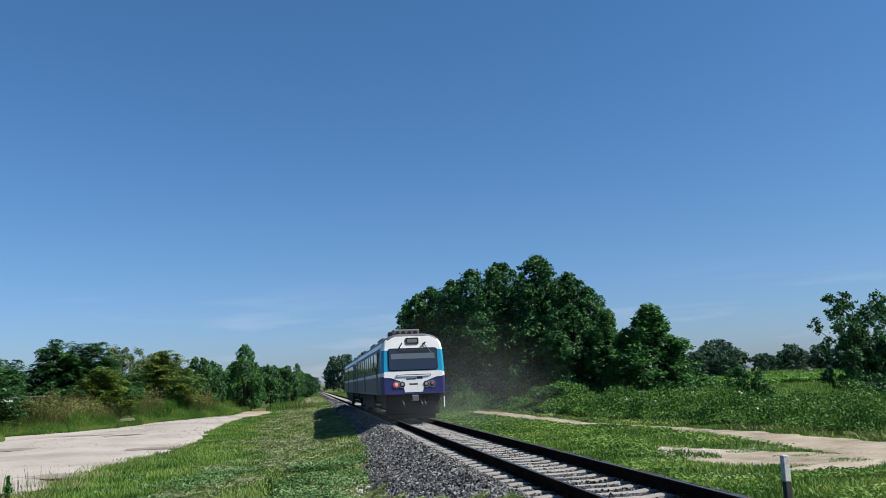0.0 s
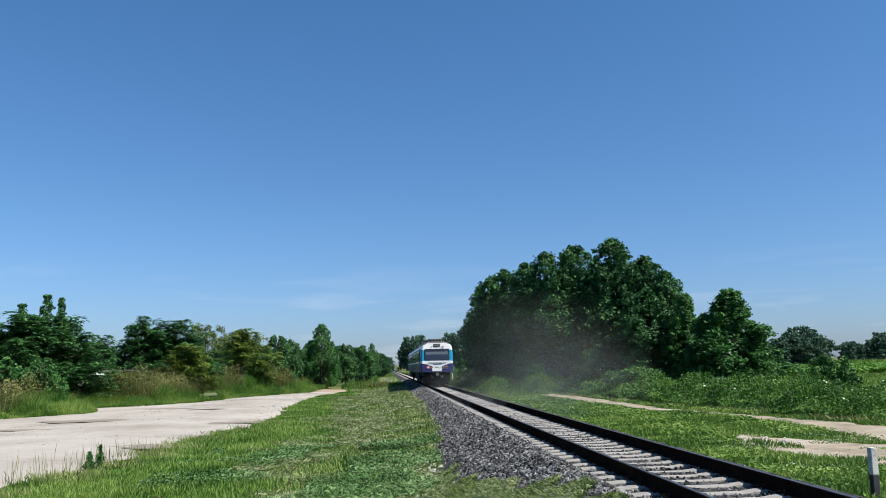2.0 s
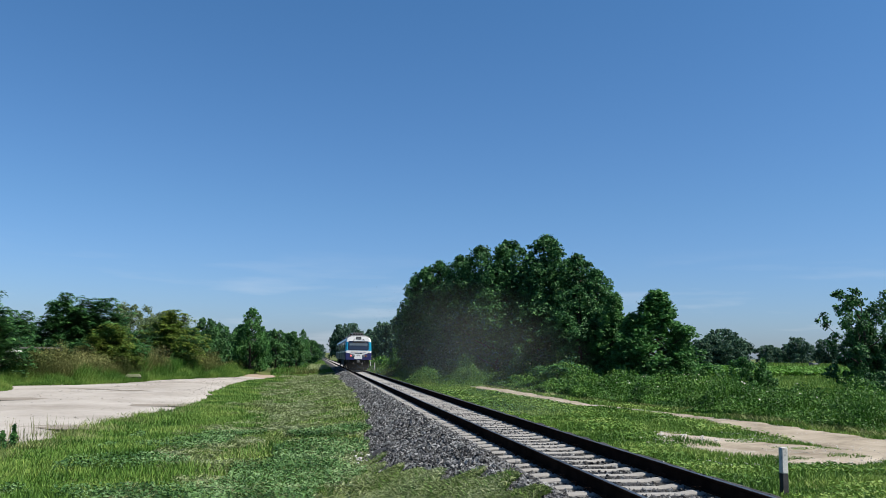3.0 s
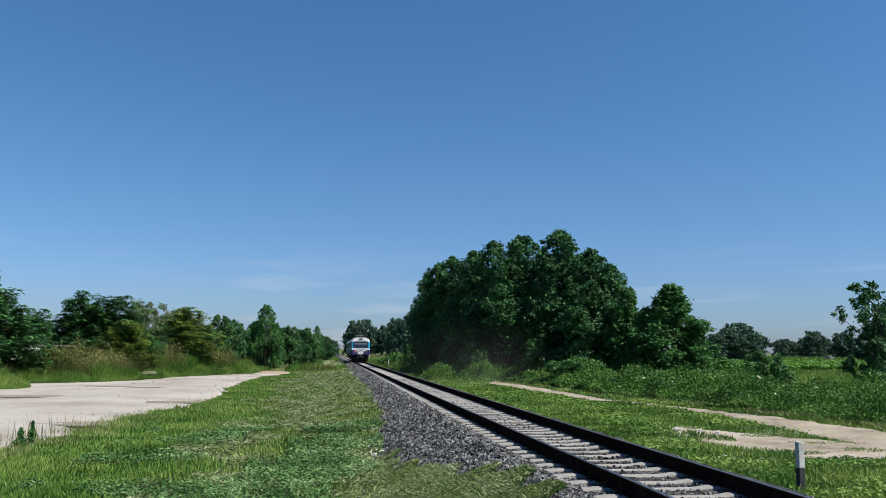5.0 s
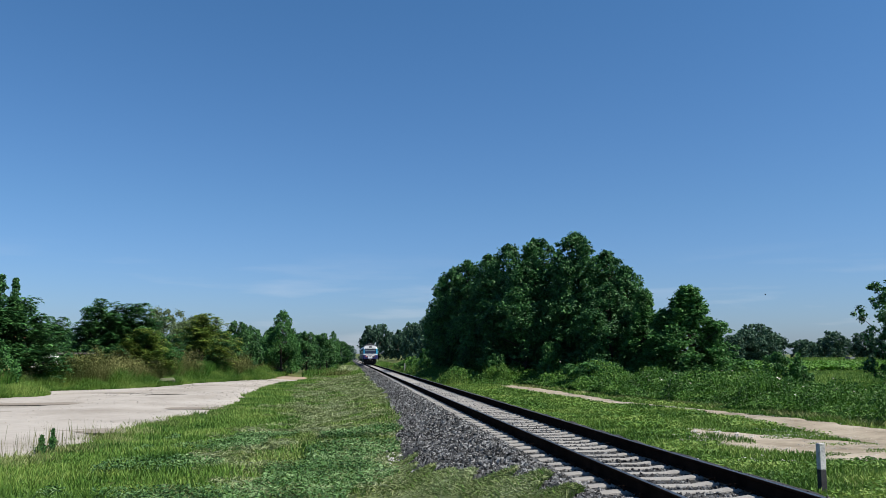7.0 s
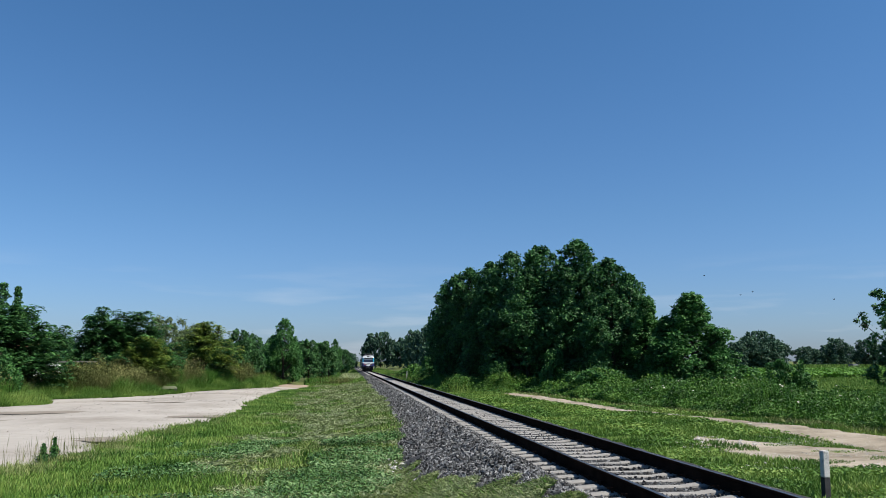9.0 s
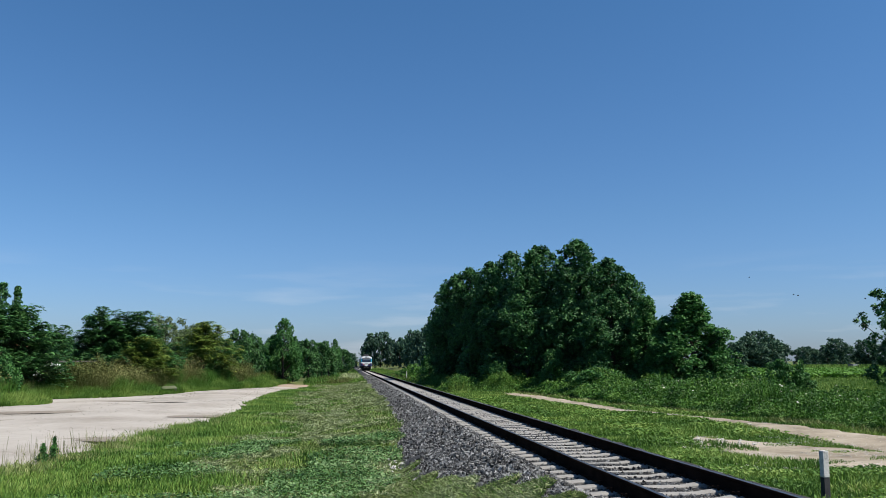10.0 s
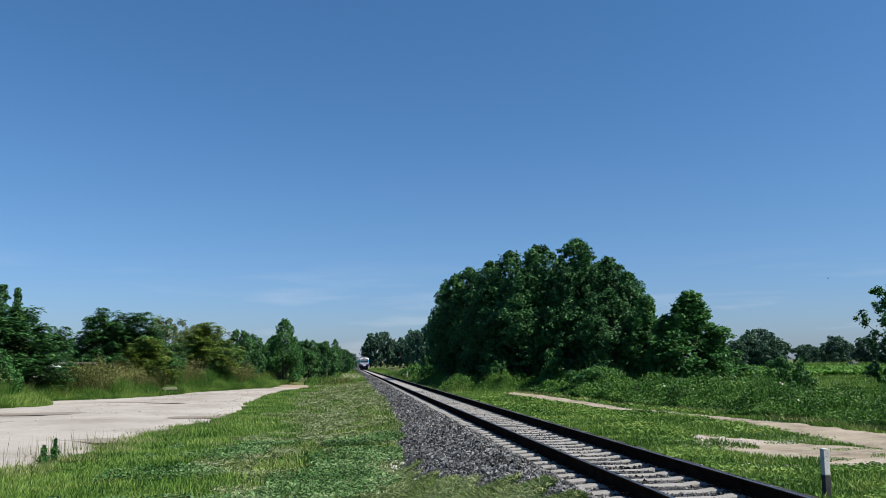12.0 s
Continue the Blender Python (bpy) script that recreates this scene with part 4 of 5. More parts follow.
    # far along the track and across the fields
    F = {0: (12.0, tree("distant_tree", 180, 12.0, 5.5, round_shape, 30, 3400, 0.42, LEAF_HAZED, "distant rounded green tree", bare=0.04)),
         1: (12.0, tree("distant_tree", 181, 12.0, 4.6, poplar_shape, 30, 3400, 0.42, LEAF_HAZED, "distant tall green tree", bare=0.04))}
    far = [(8.6, 335, 14, 0, 1, 0.9), (13.0, 332, 14.2, 70, 0, 0.75), (22.0, 300, 11, 20, 0, 0.9), (24, 270, 11.6, 130, 1, 1.0), (20.5, 240, 11.4, 200, 0, 0.8), (19.5, 205, 11.2, 300, 1, 0.9), (17.5, 170, 10.6, 40, 0, 0.7),
           (15.5, 140, 10.2, 100, 1, 0.8), (17.5, 122, 11.0, 10, 1, 0.9), (27, 320, 12, 160, 1, 1.0), (16.8, 334, 11.0, 40, 0, 0.6), (20.5, 326, 12.0, 200, 1, 0.9), (24.5, 318, 12.4, 310, 0, 0.8), (0.5, 230, 4.6, 20, 0, 0.8), (-3, 210, 4.8, 60, 0, 0.9), (-6, 190, 5.2, 160, 0, 0.8), (-1, 290, 5.4, 90, 0, 1.2), (-9, 250, 6.4, 30, 0, 1.3), (-12, 180, 6.8, 0, 0, 0.8), (-14, 150, 7, 45, 0, 0.8)]
    far += [(118.5, 228, 9.6, 0, 0, 1.0), (124, 232, 11.4, 50, 0, 0.95), (129.5, 234, 10.8, 100, 1, 1.1), (133, 236, 9.0, 150, 0, 1.0), (115, 226, 7.8, 190, 0, 1.1), (126, 226, 8.0, 250, 0, 1.1), (121, 224, 7, 20, 0, 1.1)]
    r = random.Random(8)
    far += [(186 + 5.6 * k + r.uniform(-2, 2), 322 + r.uniform(-14, 14), r.uniform(8.5, 12.2) if k > 2 else 7.6, r.uniform(0, 360), k % 2, r.uniform(0.9, 1.4)) for k in range(28)]
    far += [(150 + 16 * k, 470 + r.uniform(-14, 14), r.uniform(9.0, 12.4), r.uniform(0, 360), k % 2, 1.4) for k in range(22)]
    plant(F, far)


# ---- trackside things ----
def build_post():
    post = tagged(new("marker_post"), "short square concrete marker post, white above and dark below", "post")
    post.matrix_basis = pose(8.98, 14.5, -0.06, 0, 0.6, 3)
    part("lower_half", box_bm(-0.06, 0.06, -0.06, 0.06, 0, 0.48, 0.008), POSTDARK, post, "dark painted lower half")
    part("upper_half", box_bm(-0.0615, 0.0615, -0.0615, 0.0615, 0.48, 0.97, 0.012), POSTWHITE, post, "flaking white upper half")


def build_yard_things():
    van = tagged(new("white_van"), "white van half hidden behind the tall weeds", "van")
    van.matrix_basis = pose(-23.7, 66.0, 0.1, 0, 0, 4)
    bm = bmesh.new()
    prof = ((-1.9, 0.45), (-1.9, 2.25), (-1.7, 2.45), (0.7, 2.45), (1.45, 1.45), (2.15, 1.2), (2.25, 0.45))
    a = [bm.verts.new((x, -0.9, z)) for x, z in prof]
    b = [bm.verts.new((x, 0.9, z)) for x, z in prof]
    bm.faces.new(a)
    bm.faces.new(list(reversed(b)))
    for k in range(len(prof)):
        bm.faces.new((a[k], b[k], b[(k + 1) % len(prof)], a[(k + 1) % len(prof)]))
    bmesh.ops.recalc_face_normals(bm, faces=bm.faces)
    bmesh.ops.bevel(bm, geom=list(bm.edges), offset=0.07, segments=2, affect="EDGES")
    part("body", bm, WHITE, van)
    part("side_window", box_bm(0.1, 0.95, -0.915, -0.89, 1.5, 2.15, 0.01), GLASS, van)
    for x in (-1.2, 1.4):
        for y in (-0.82, 0.82):
            part("wheel", rod_bm((x, y - 0.1, 0.34), (x, y + 0.1, 0.34), 0.34, 18), DARK, van)
    beam = tagged(new("fence"), "weathered grey rail fence behind the weeds", "fence")
    beam.matrix_basis = pose(-22.6, 67.4, 0, 0, 0, 2)
    part("rail", box_bm(-3.2, 2.6, -0.05, 0.05, 2.5, 2.62, 0.01), FENCEWOOD, beam)
    for x in (-3.0, -1.1, 0.7, 2.4):
        part("post", box_bm(x - 0.06, x + 0.06, -0.06, 0.06, 0, 2.55, 0.01), FENCEWOOD, beam)
    boat = tagged(new("upturned_tray"), "pale upturned plastic tray lying at the weeds' edge", "tray")
    boat.matrix_basis = pose(-14.6, 67.6, 0.4, 10, -4, 12)
    bm = box_bm(-0.62, 0.62, -0.35, 0.35, 0.0, 0.17)
    for v in bm.verts:
        if v.co.z > 0.1:
            v.co.x *= 0.75
            v.co.y *= 0.6
    bmesh.ops.bevel(bm, geom=list(bm.edges), offset=0.04, segments=2, affect="EDGES")
    part("shell", bm, TRAY, boat)
    for x in (-0.5, 0.5):
        part("block", box_bm(x - 0.12, x + 0.12, -0.25, 0.25, -0.5, 0.01, 0.02), FENCEWOOD, boat)
    shed = tagged(new("shed"), "dark rusty sheet-metal shed among the trees", "shed")
    shed.matrix_basis = pose(-22.9, 51.6, 0, 0, 0, 4)
    part("wall", box_bm(-3.4, 0.0, -1.2, 1.2, 0, 1.8, 0.02), SHEET, shed)
    part("roof", box_bm(-3.6, 0.15, -1.35, 1.35, 1.8, 1.88, 0.02), SHEET, shed)
    for k in range(9):
        part("rib", box_bm(-3.3 + 0.38 * k, -3.22 + 0.38 * k, -1.24, -1.2, 0.05, 1.8), SHEET, shed)
    house = tagged(new("house"), "small house with a red clay roof behind the trees", "house")
    house.matrix_basis = pose(-33.4, 92, 0, 0, 0, 10)
    part("wall", box_bm(-2.2, 2.2, -3, 3, 0, 3.2), PLASTER, house)
    bm = bmesh.new()
    a = [bm.verts.new(c) for c in ((-2.5, -3.4, 3.1), (-2.5, 3.4, 3.1), (-2.5, 0, 4.8), (2.5, -3.4, 3.1), (2.5, 3.4, 3.1), (2.5, 0, 4.8))]
    for f in ((0, 2, 1), (3, 4, 5), (0, 3, 5, 2), (1, 2, 5, 4), (0, 1, 4, 3)):
        bm.faces.new([a[k] for k in f])
    part("roof", bm, ROOFRED, house)
    part("window", box_bm(-1.0, 0.2, -3.05, -2.98, 1.2, 2.4), GLASS, house)
    # a dark car at the edge of the far field
    car = tagged(new("parked_car"), "dark car parked beyond the crop field", "car")
    car.matrix_basis = pose(155.5, 232, 0.0, 0, 0, 10)
    bm = bmesh.new()
    prof = ((-2.2, 0.4), (-2.25, 0.95), (-1.5, 1.05), (-0.8, 1.7), (0.9, 1.72), (1.7, 1.1), (2.25, 0.95), (2.25, 0.4))
    a = [bm.verts.new((x, -0.88, z)) for x, z in prof]
    b = [bm.verts.new((x, 0.88, z)) for x, z in prof]
    bm.faces.new(a)
    bm.faces.new(list(reversed(b)))
    for k in range(len(prof)):
        bm.faces.new((a[k], b[k], b[(k + 1) % len(prof)], a[(k + 1) % len(prof)]))
    bmesh.ops.recalc_face_normals(bm, faces=bm.faces)
    part("body", bm, BAND, car)
    part("window", box_bm(-0.9, 0.9, -0.9, -0.87, 1.15, 1.6), LAMP, car)
    for x in (-1.4, 1.4):
        for y in (-0.8, 0.8):
            part("wheel", rod_bm((x, y - 0.1, 0.34), (x, y + 0.1, 0.34), 0.34, 14), DARK, car)
    # low white stakes right of the track
    for x, y in ((8.7, 122.0),):
        stake = tagged(new("track_stake"), "thin white stake beside the railway", "stake", "track stakes")
        stake.matrix_basis = pose(x, y, 0)
        part("shaft", box_bm(-0.06, 0.06, -0.06, 0.06, 0, 1.0, 0.01), POSTWHITE, stake)
        part("cap", box_bm(-0.07, 0.07, -0.07, 0.07, 1.0, 1.06, 0.01), POSTWHITE, stake)
    rng = np.random.default_rng(33)
    lime = [(1.0 + rng.normal(0, 0.14), 19.2 + rng.normal(0, 0.5), rng.uniform(0.015, 0.045)) for k in range(16)]
    lime += [(-3.6 + rng.normal(0, 0.12), 20.5 + rng.normal(0, 0.15), rng.uniform(0.02, 0.05)) for k in range(5)]
    lime += [(12.3 + rng.normal(0, 0.7), 25.0 + rng.normal(0, 0.8), rng.uniform(0.03, 0.08)) for k in range(22)]
    for k, (x, y, r) in enumerate(lime):
        bm = bmesh.new()
        bmesh.ops.create_icosphere(bm, subdivisions=2, radius=r)
        for v in bm.verts:
            v.co *= 1 + 0.6 * noise.noise(v.co * (1.3 / r) + Vector((3 * k, 0, 0)))
            v.co.z *= 0.7
        ob = part("pale_stone", bm, LIMESTONE)
        ob.location = (x, y, float(ground_z(x, y)) + (max(0.05, 0.1 + (x - 0.9) * 0.5) if 0.5 < x < 2 else 0.05))
        tagged(ob, "pale limestone lump lying in the grass", "stone", "pale stones")
    # tall dry stalks and a spiky weed at the yard's near edge
    n = 420
    y = rng.uniform(17, 27, n)
    x = line(y, LOT_NEAR) + rng.normal(0.1, 0.7, n) - 0.4
    stuff("dry_stalks", blades(at_ground(x, y), 0.6, 0.009, 0.12, rng), REED, "thin dry grass stalks at the yard's edge", "stalks")
    n = 15000
    y = rng.uniform(14, 40, n)
    x = line(y, LOT_NEAR) + rng.normal(0.35, 0.45, n)
    k = in_view(x, y) & (lumps(x, y, 1.5, 95) > -0.2)
    stuff("dry_fringe", blades(at_ground(x[k], y[k]), 0.2, 0.02, 0.6, rng), MOWN, "brownish dry grass fringing the gravel", "grass")
    for x, y, h in ((-7.75, 22.6, 0.62), (-8.1, 22.8, 0.42), (-7.95, 22.4, 0.36)):
        weed = tagged(new("mullein_weed"), "upright dark green weed at the edge of the gravel", "weed", "upright weeds")
        weed.matrix_basis = pose(x, y, -0.02, 0, 0, 50 * h)
        part("stem", rod_bm((0, 0, 0), (0, 0, h), 0.012, 5, 0.005), LEAF_MID, weed)
        q = rng.uniform(0, 1, 420)
        g = rng.uniform(0, 2 * np.pi, 420)
        r = (0.05 + 0.13 * np.abs(np.sin(q * 5 + h * 9))) * (1.1 - q) * rng.uniform(0.2, 1, 420)
        v, f = cards(np.stack([r * np.cos(g), r * np.sin(g), q * h], 1), np.stack([np.cos(g), np.sin(g), 1 + 0 * g], 1) + rng.normal(0, 0.5, (420, 3)), 0.06, rng, 0.3)
        part("leaves", np_mesh("leaves", v, f), LEAF_MID, weed)


def build_birds():
    """Small dark birds over the field, each with a body and two wings."""
    made = []
    for k in range(4):
        bird = tagged(new("bird"), "small dark bird in flight over the field", "bird", "birds")
        bm = bmesh.new()
        bmesh.ops.create_uvsphere(bm, u_segments=10, v_segments=8, radius=0.055)
        for v in bm.verts:
            v.co.x *= 2.0
        part("body", bm, DARK, bird)
        for s in (-1, 1):
            bm = bmesh.new()
            a = [bm.verts.new(c) for c in ((0.07, s * 0.03, 0.01), (-0.06, s * 0.03, 0.01), (-0.07, s * 0.25, 0.06 + 0.03 * k), (0.01, s * 0.21, 0.065 + 0.03 * k), (0, s * 0.03, 0.035))]
            for f in ((0, 1, 2, 3), (0, 4, 3), (1, 2, 4), (2, 3, 4)):
                bm.faces.new([a[i] for i in f])
            part("wing", bm, DARK, bird)
        made.append(bird)
    return made


def dust_material(density):
    """Thin airborne dust: a sheet that lets most light through, thinnest at its rim and uneven inside."""
    m = bpy.data.materials.new("airborne dust")
    m.use_nodes = True
    n, l = m.node_tree.nodes, m.node_tree.links
    n.remove(n["Principled BSDF"])
    co, ball, cloud = n.new("ShaderNodeTexCoord"), n.new("ShaderNodeTexGradient"), n.new("ShaderNodeTexNoise")
    ball.gradient_type = "SPHERICAL"
    cloud.inputs["Scale"].default_value, cloud.inputs["Detail"].default_value = 2.2, 4
    l.new(co.outputs["Object"], ball.inputs[0])
    l.new(co.outputs["Object"], cloud.inputs["Vector"])
    thick, dense = n.new("ShaderNodeMath"), n.new("ShaderNodeMath")
    thick.operation = dense.operation = "MULTIPLY"
    l.new(ball.outputs["Fac"], thick.inputs[0])
    l.new(cloud.outputs["Fac"], thick.inputs[1])
    l.new(thick.outputs[0], dense.inputs[0])
    dense.inputs[1].default_value = density
    clear, dust, both, grain = n.new("ShaderNodeBsdfTransparent"), n.new("ShaderNodeBsdfDiffuse"), n.new("ShaderNodeMixShader"), n.new("ShaderNodeBsdfTranslucent")
    dust.inputs[0].default_value = grain.inputs[0].default_value = (0.36, 0.38, 0.38, 1)
    half = n.new("ShaderNodeMixShader")
    half.inputs[0].default_value = 0.5
    l.new(dust.outputs[0], half.inputs[1])
    l.new(grain.outputs[0], half.inputs[2])
    l.new(dense.outputs[0], both.inputs[0])
    l.new(clear.outputs[0], both.inputs[1])
    l.new(half.outputs[0], both.inputs[2])
    l.new(both.outputs[0], n["Material Output"].inputs[0])
    return m


# each puff: where it hangs, its half width and half height, when the train stirs it up, and how long it lasts
PUFFS = ((4.6, 34.2, 0.9, 3.4, 1.5, -3.0, 3.6), (7.2, 35.5, 1.6, 4.6, 2.2, -3.0, 4.2), (3.4, 38.5, 0.9, 2.6, 1.1, -3.0, 3.2), (9.5, 46.0, 2.0, 6.5, 3.4, -3.0, 5.2),
         (10.0, 56.0, 3.0, 8.0, 5.0, -1.4, 6.0), (11.0, 66.0, 3.2, 9.0, 6.0, -0.4, 6.5), (4.6, 57.0, 1.0, 2.8, 1.4, 0.9, 3.6), (4.6, 78.0, 1.0, 3.0, 1.5, 2.0, 4.4))


def build_dust():
    """Puffs of fine dust whirled up by the train: thin wavy shells, each one light piece."""
    low, high_up, made = dust_material(0.33), dust_material(0.17), []
    for k, (x, y, z, wide, high, start, last) in enumerate(PUFFS):
        u = np.linspace(-1, 1, 15)
        gx, gz = np.meshgrid(u, u)
        v = np.stack([gx, 0.3 * (gx * gx + gz * gz) + 0.08 * lumps(gx, gz, 0.8, 70 + k), gz], -1).reshape(-1, 3)
        i = (np.arange(14)[:, None] * 15 + np.arange(14)[None]).ravel()
        puff = tagged(part("dust_puff", np_mesh("dust_puff", v, np.stack([i, i + 1, i + 16, i + 15], 1), True), low if high < 3 else high_up), "thin puff of pale dust behind the train", "dust", kind="stuff")
        puff.scale = (wide, 2.0, high)
        made.append(puff)
    return made


# ---- the train ----
def outline_at(inset):
    """The car's cross-section from the lower left corner round to the lower right."""
    w, pts = 1.46 - inset, []
    for px, pz in ((-1.0, 1.2), (-1.0, 1.4), (-1.0, 1.98), (-1.0, 2.14), (-0.985, 2.7), (-0.965, 3.14), (-0.94, 3.28)):
        pts.append((px * w, pz))
    for g in (72, 56, 40, 24, 10):
        pts.append((-w * (0.3 + 0.64 * math.sin(radians(g))), 3.28 + (0.6 - inset * 0.6) * math.cos(radians(g)) ** 0.9))
    return pts + [(-x, z) for x, z in reversed(pts)]


def car_body(train, y0, y1, cab_rear):
    """A shell lofted along y with sloped ends, painted in bands by height."""
    bm = bmesh.new()
    stations = [(y0, 0.16), (y0 + 0.12, 0.05), (y0 + 0.5, 0.0), (y0 + 1.1, 0.0), (y1 - 1.1, 0.0), (y1 - 0.4, 0.0), (y1, 0.06)]
    rows = []
    for y, inset in stations:
        pts = outline_at(inset)
        rows.append([bm.verts.new((x, y + (0.22 * max(0.0, (z - 2.1) / 1.8) if y < y0 + 0.2 else 0.0), z)) for x, z in pts])
    count = len(rows[0])

    def paint(z, y):
        if z > 3.55 and y > y0 + 0.2:
            return 4
        if z > 3.16 and (y < y0 + 0.45 or z > 3.3):
            return 0
        if z > 2.14:
            return 2 if cab_rear and y < y0 + 0.45 else 3
        return 0 if z > 1.98 else 1
    for k, (r0, r1) in enumerate(zip(rows, rows[1:])):
        for j in range(count - 1):
            f = bm.faces.new((r0[j], r1[j], r1[j + 1], r0[j + 1]))
            c = f.calc_center_median()
            f.material_index = paint(c.z, c.y)
            f.smooth = True
    for row, flip in ((rows[0], False), (rows[-1], True)):
        for j in range(count // 2 - 1):
            quad = (row[j], row[j + 1], row[count - 2 - j], row[count - 1 - j])
            f = bm.faces.new(quad if not flip else tuple(reversed(quad)))
            c = f.calc_center_median()
            f.material_index = paint(c.z, c.y) if c.z > 1.9 else 1
    bmesh.ops.recalc_face_normals(bm, faces=bm.faces)
    body = part("car_body", bm, WHITE, train, "railcar shell in white, turquoise and navy")
    body.data.materials.append(NAVY)
    body.data.materials.append(TEAL)
    body.data.materials.append(BAND)
    body.data.materials.append(GREY)
    body.location.z = -0.08
    for s in (-1, 1):
        k = y0 + 2.4
        while k < y1 - 2.2:
            part("side_window", box_bm(s * 1.45 - 0.015, s * 1.45 + 0.015, k, k + 1.25, 2.3, 3.1, 0.012), GLASS, body)
            k += 1.75
        for dy in (y0 + 1.35, y0 + 10.2, y1 - 2.3):
            door = part("door", box_bm(s * 1.455 - 0.02, s * 1.455 + 0.02, dy, dy + 0.95, 1.22, 3.12, 0.015), BAND, body, "sliding passenger door")
            part("door_window", box_bm(s * 1.47 - 0.02, s * 1.47 + 0.02, dy + 0.2, dy + 0.75, 2.1, 3.0, 0.02), GLASS, door)
        part("skirt", box_bm(s * 1.3 - 0.03, s * 1.3 + 0.03, y0 + 5.6, y1 - 5.6, 0.5, 1.22, 0.02), DARK, body)
        part("stripe_rail", box_bm(s * 1.465 - 0.012, s * 1.465 + 0.012, y0 + 0.6, y1 - 0.4, 1.19, 1.26, 0.005), GREY, body)
    part("roof_ridge", box_bm(-0.75, 0.75, y0 + 1.2, y1 - 0.8, 3.8, 3.9, 0.04), GREY, body, "grey roof walkway")
    for dy in (y0 + 2.2, y0 + 8.5, y0 + 14.5):
        unit_ob = part("roof_unit", box_bm(-0.62, 0.62, dy, dy + 3.0, 3.88, 4.2, 0.05), GREY, body, "grey roof equipment box")
        for fx in (-0.42, -0.14, 0.14, 0.42):
            part("fan", rod_bm((fx, dy - 0.02, 4.02), (fx, dy + 0.06, 4.02), 0.1, 12), DARK, unit_ob)
    part("horn", rod_bm((-0.8, y0 + 1.6, 3.92), (-0.8, y0 + 2.0, 3.98), 0.11, 12), DARK, body)
    for dy in (y0 + 2.9, y1 - 2.9):
        bogie = part("bogie", box_bm(-1.05, 1.05, dy - 1.6, dy + 1.6, 0.5, 0.8, 0.06), DARK, body)
        for wy in (dy - 1.15, dy + 1.15):
            for s in (-1, 1):
                part("wheel", rod_bm((s * 0.74 - 0.06, wy, 0.51), (s * 0.74 + 0.06, wy, 0.51), 0.43, 24), DARK, bogie)
    part("underframe", box_bm(-1.2, 1.2, y0 + 0.3, y1 - 0.4, 0.85, 1.22, 0.03), DARK, body)
    return body


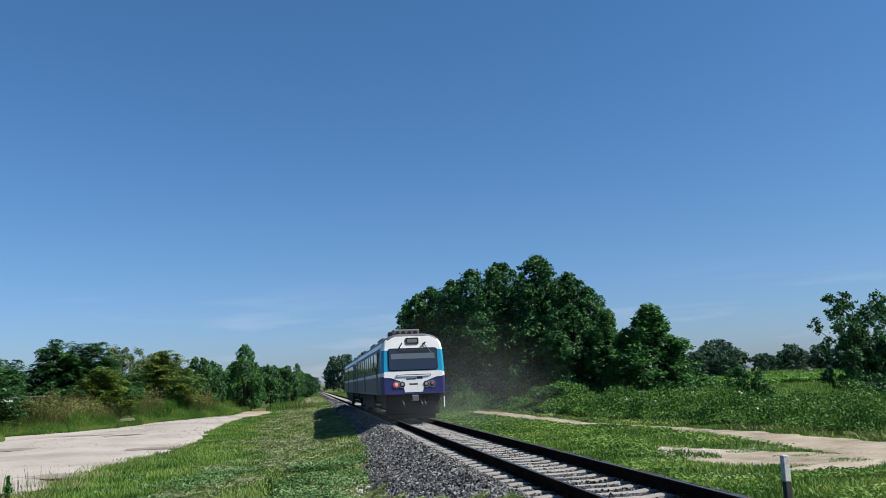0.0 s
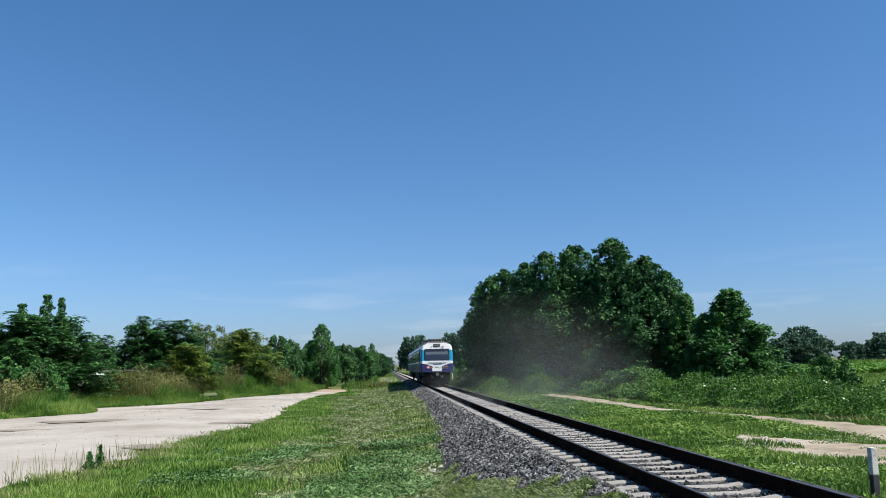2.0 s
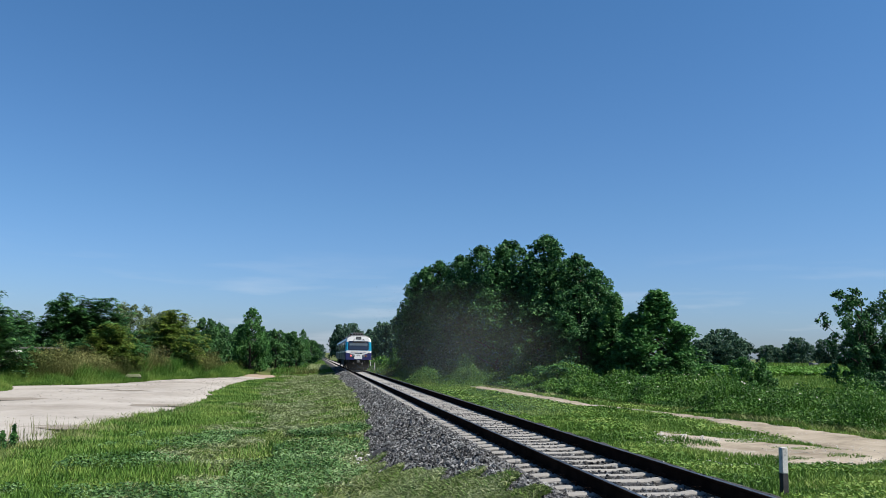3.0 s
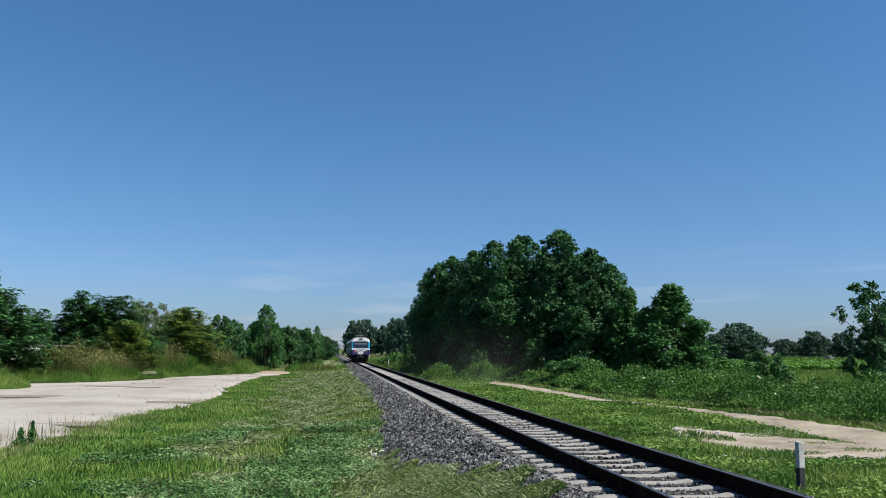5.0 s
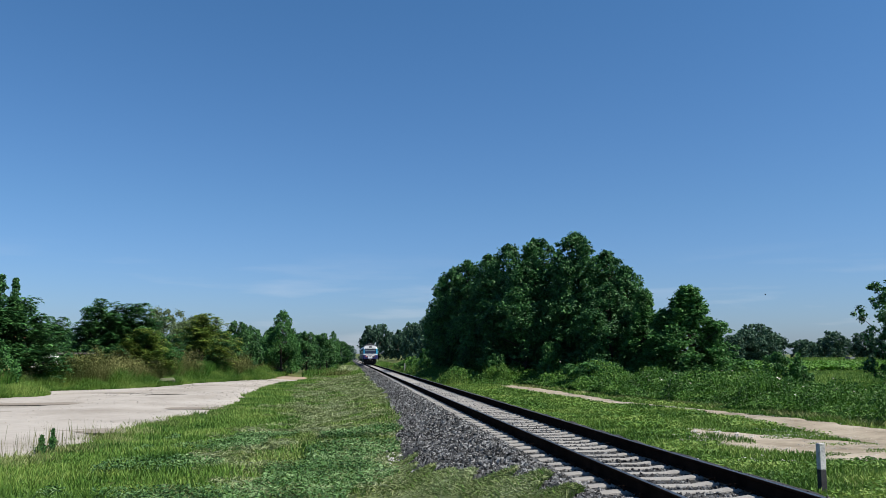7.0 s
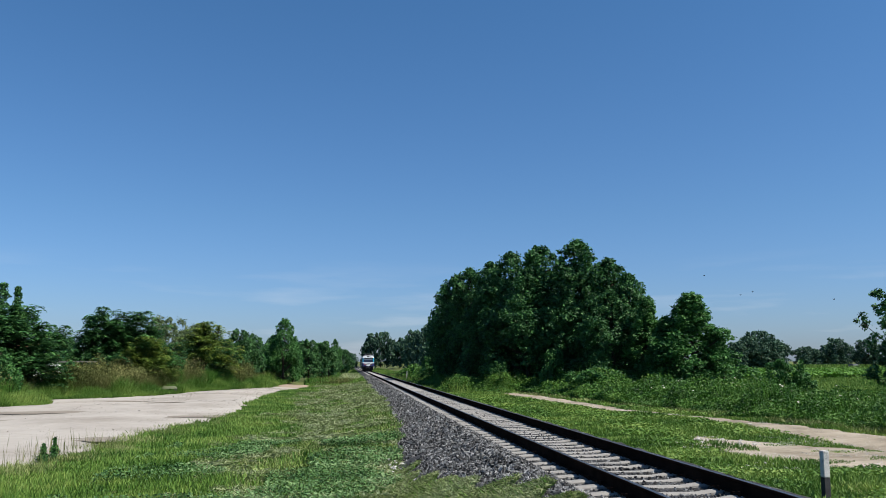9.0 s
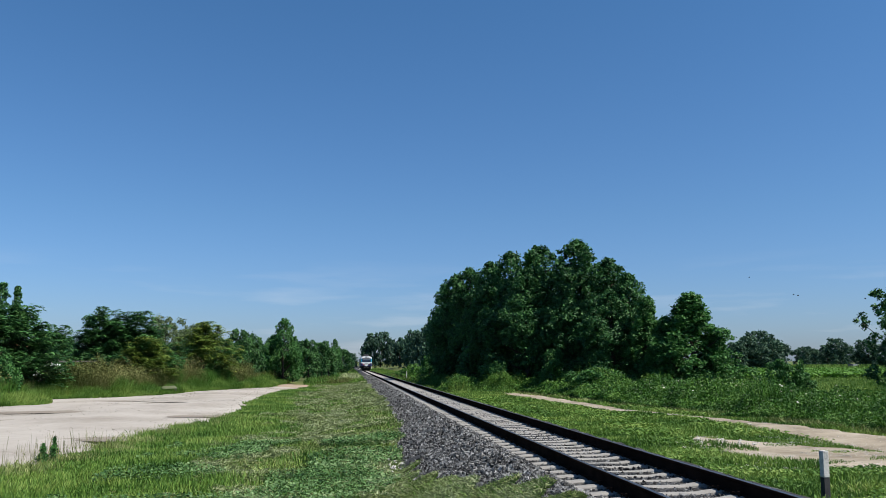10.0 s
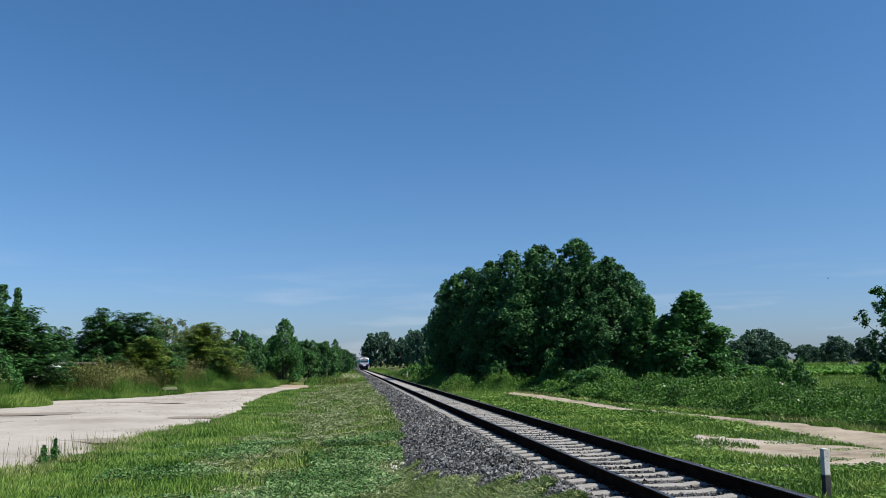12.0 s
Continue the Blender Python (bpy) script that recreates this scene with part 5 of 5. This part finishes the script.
def build_train():
    train = tagged(new("train"), "two-car diesel train in white, turquoise and navy, driving away", "train")
    rear = car_body(train, 0.0, 20.6, True)
    car_body(train, 21.3, 41.9, False)
    part("gangway", box_bm(-0.75, 0.75, 20.55, 21.35, 0.8, 3.1, 0.04), DARK, train, "dark bellows between the cars")

    def tilt(z):
        return 0.22 * max(0.0, (z - 2.1) / 1.8)
    # windscreen: a slightly sloped pane in a dark seal
    def pane(name, x0, x1, z0, z1, proud, mat, label, bevel=0.06, thick=0.03):
        bm = box_bm(x0, x1, -thick / 2, thick / 2, z0, z1)
        ed = [e for e in bm.edges if abs(e.verts[0].co.y - e.verts[1].co.y) > 0.01]
        bmesh.ops.bevel(bm, geom=ed, offset=bevel, segments=3, affect="EDGES", profile=0.5)
        for v in bm.verts:
            v.co.y += tilt(v.co.z) - proud
        return part(name, bm, mat, rear, label)
    seal = pane("windscreen_seal", -1.11, 1.11, 2.22, 3.22, 0.005, DARK, "black rubber windscreen seal", 0.12)
    glass = pane("windscreen", -1.07, 1.07, 2.26, 3.18, 0.024, SCREEN, "wide dark tinted windscreen with sky reflection in its colour", 0.1)
    pane("sun_blind", -0.62, 0.72, 3.02, 3.1, 0.042, DARK, "dark visor strip", 0.01, 0.006)
    # pale strip imitates the reflection across the windscreen
    pane("desk_reflection_bar", -0.98, 0.98, 2.74, 2.98, 0.0405, REFLECTION, "pale band standing in for a reflection on the windscreen", 0.02, 0.006)
    pane("destination_display", -0.29, 0.29, 3.4, 3.68, 0.02, DARK, "dark destination display", 0.05)
    pane("display_glass", -0.22, 0.22, 3.46, 3.62, 0.034, GREY, "", 0.02, 0.012)
    pane("white_band", -1.3, 1.3, 1.93, 2.19, 0.004, WHITE, "", 0.02)
    bm = bmesh.new()
    prof = ((-1.05, 1.93), (-0.62, 1.78), (-0.45, 1.55), (-0.4, 1.28), (0.4, 1.28), (0.45, 1.55), (0.62, 1.78), (1.05, 1.93))
    fr = [bm.verts.new((x, -0.02, z)) for x, z in prof]
    bk = [bm.verts.new((x, 0.01, z)) for x, z in prof]
    bm.faces.new(fr)
    for k in range(8):
        bm.faces.new((fr[k], bk[k], bk[(k + 1) % 8], fr[(k + 1) % 8]))
    bmesh.ops.recalc_face_normals(bm, faces=bm.faces)
    part("nose_panel", bm, WHITE, rear, "white tapering nose panel")
    part("emblem_bar", box_bm(-0.34, 0.1, -0.027, -0.02, 1.83, 1.88), BAND, rear)
    part("emblem_bar", box_bm(0.14, 0.4, -0.027, -0.02, 1.85, 1.95), BAND, rear)
    part("number_bar", box_bm(-0.2, 0.18, -0.027, -0.02, 1.6, 1.66), BAND, rear)
    for x, mat, label in ((-0.78, RED, "lit red tail lamp"), (-0.52, LAMP, "unlit headlamp"), (0.55, LAMP, "unlit headlamp"), (0.82, AMBER, "unlit red tail lamp")):
        ring = part("lamp_ring", rod_bm((x, 0.02, 1.62), (x, -0.035, 1.62), 0.145, 24), LAMP, rear, "pale lamp rim")
        part("lamp_bowl", rod_bm((x, -0.03, 1.62), (x, -0.042, 1.62), 0.115, 24), AMBER if mat is RED else DARK, ring, "dark lamp bowl")
        part("lamp", rod_bm((x, -0.036, 1.62), (x, -0.06, 1.62), 0.07 if mat is LAMP else 0.085, 24, 0.05), mat, ring, label)
    part("wiper", rod_bm((-0.62, 0.06, 3.2), (-0.45, 0.14, 3.46), 0.025, 6), DARK, rear)
    part("wiper_mount", rod_bm((0.45, 0.1, 3.36), (0.6, 0.14, 3.46), 0.035, 6), DARK, rear)
    part("wiper", rod_bm((0.5, 0.12, 3.42), (0.95, 0.06, 2.85), 0.018, 6), GREY, rear)
    part("handrail", rod_bm((-0.75, -0.06, 2.04), (0.75, -0.06, 2.04), 0.018, 6), GREY, rear)
    for x in (-0.75, 0.75):
        part("handrail_bracket", rod_bm((x, 0.02, 1.94), (x, -0.06, 2.04), 0.015, 6), GREY, rear)
    part("apron", box_bm(-1.2, 1.2, 0.5, 0.7, 0.3, 1.22, 0.05), DARK, rear)
    # dark bar added to stand for the shade under the train
    part("underside_shade_bar", box_bm(-1.05, 1.05, 0.72, 0.84, 0.1, 0.5, 0.04), DARK, rear)
    part("coupler", rod_bm((0, 0.6, 1.02), (0, -0.28, 1.02), 0.1, 10), DARK, rear)
    part("coupler_head", box_bm(-0.14, 0.14, -0.42, -0.2, 0.88, 1.16, 0.03), GREY, rear)
    for x in (-0.5, 0.3, 0.45):
        part("air_hose", rod_bm((x, 0.5, 1.05), (x + 0.06, -0.06, 0.72), 0.03, 7), GREY, rear)
    part("step_rail", rod_bm((1.38, 0.3, 0.55), (1.38, 0.3, 1.05), 0.03, 6), WHITE, rear, "white step rail at the corner")
    return train


# ---- order of building ----
build_ground()
build_roads()
train = build_train()
build_post()
build_yard_things()
birds = build_birds()
dust = build_dust()
build_trees()
build_thicket()
build_crop()
build_grass()
build_stones()
build_pebbles()
build_track()

TRAIN_ROWS = ((0.0, 35.2), (1.0, 52.6), (2.0, 70.0), (3.0, 87.5), (5.0, 122.5), (7.0, 158.0), (9.0, 193.0), (10.5, 220.0), (12.0, 247.0))
# each bird: rows of seconds and place; they come in from far off over the fields
FLIGHTS = (((0.0, -20, 430, 40), (9.5, 55.2, 110, 14.9), (10.5, 61.4, 110, 14.8), (12.0, 70.7, 110, 14.5)),
           ((0.0, -10, 430, 38), (9.5, 61.3, 110, 12.2), (10.5, 68.8, 110, 12.4), (12.0, 79.0, 110, 12.0)),
           ((0.0, 0, 430, 36), (9.5, 62.6, 110, 12.4), (10.5, 69.1, 110, 12.1), (12.0, 80.0, 110, 12.3)),
           ((0.0, 60, 330, 30), (5.5, 53.7, 110, 10.2), (6.5, 58.0, 110, 10.9), (9.5, 73.9, 110, 11.7), (12.0, 87.0, 110, 12.5)))


def motions():
    fall = -math.degrees(math.atan(GRADE))
    walk(train, [(t, pose(TRACK_X, y, RAIL_TOP + float(grade(y)), fall)) for t, y in TRAIN_ROWS])
    for bird, rows in zip(birds, FLIGHTS):
        walk(bird, [(t, pose(x, y, z)) for t, x, y, z in rows])
    # dust rises where the train has passed, drifts off the track and settles
    for puff, (x, y, z, wide, high, start, last) in zip(dust, PUFFS):
        low = -1.3 * high
        rows = [(0.0, x, y, z if start < -1 else low)] if start < 0.1 else [(0.0, x, y, low), (start, x, y, low)]
        rows += [(max(0.4, start + 1.3), x + 0.3, y + 0.3, z), (max(1.5, last - 2.5), x + 0.9, y, z + 0.2), (last, x + 1.8, y - 0.5, low), (12.0, x + 2.0, y - 0.5, low)]
        walk(puff, [(t, pose(px, py, pz)) for t, px, py, pz in rows])


motions()
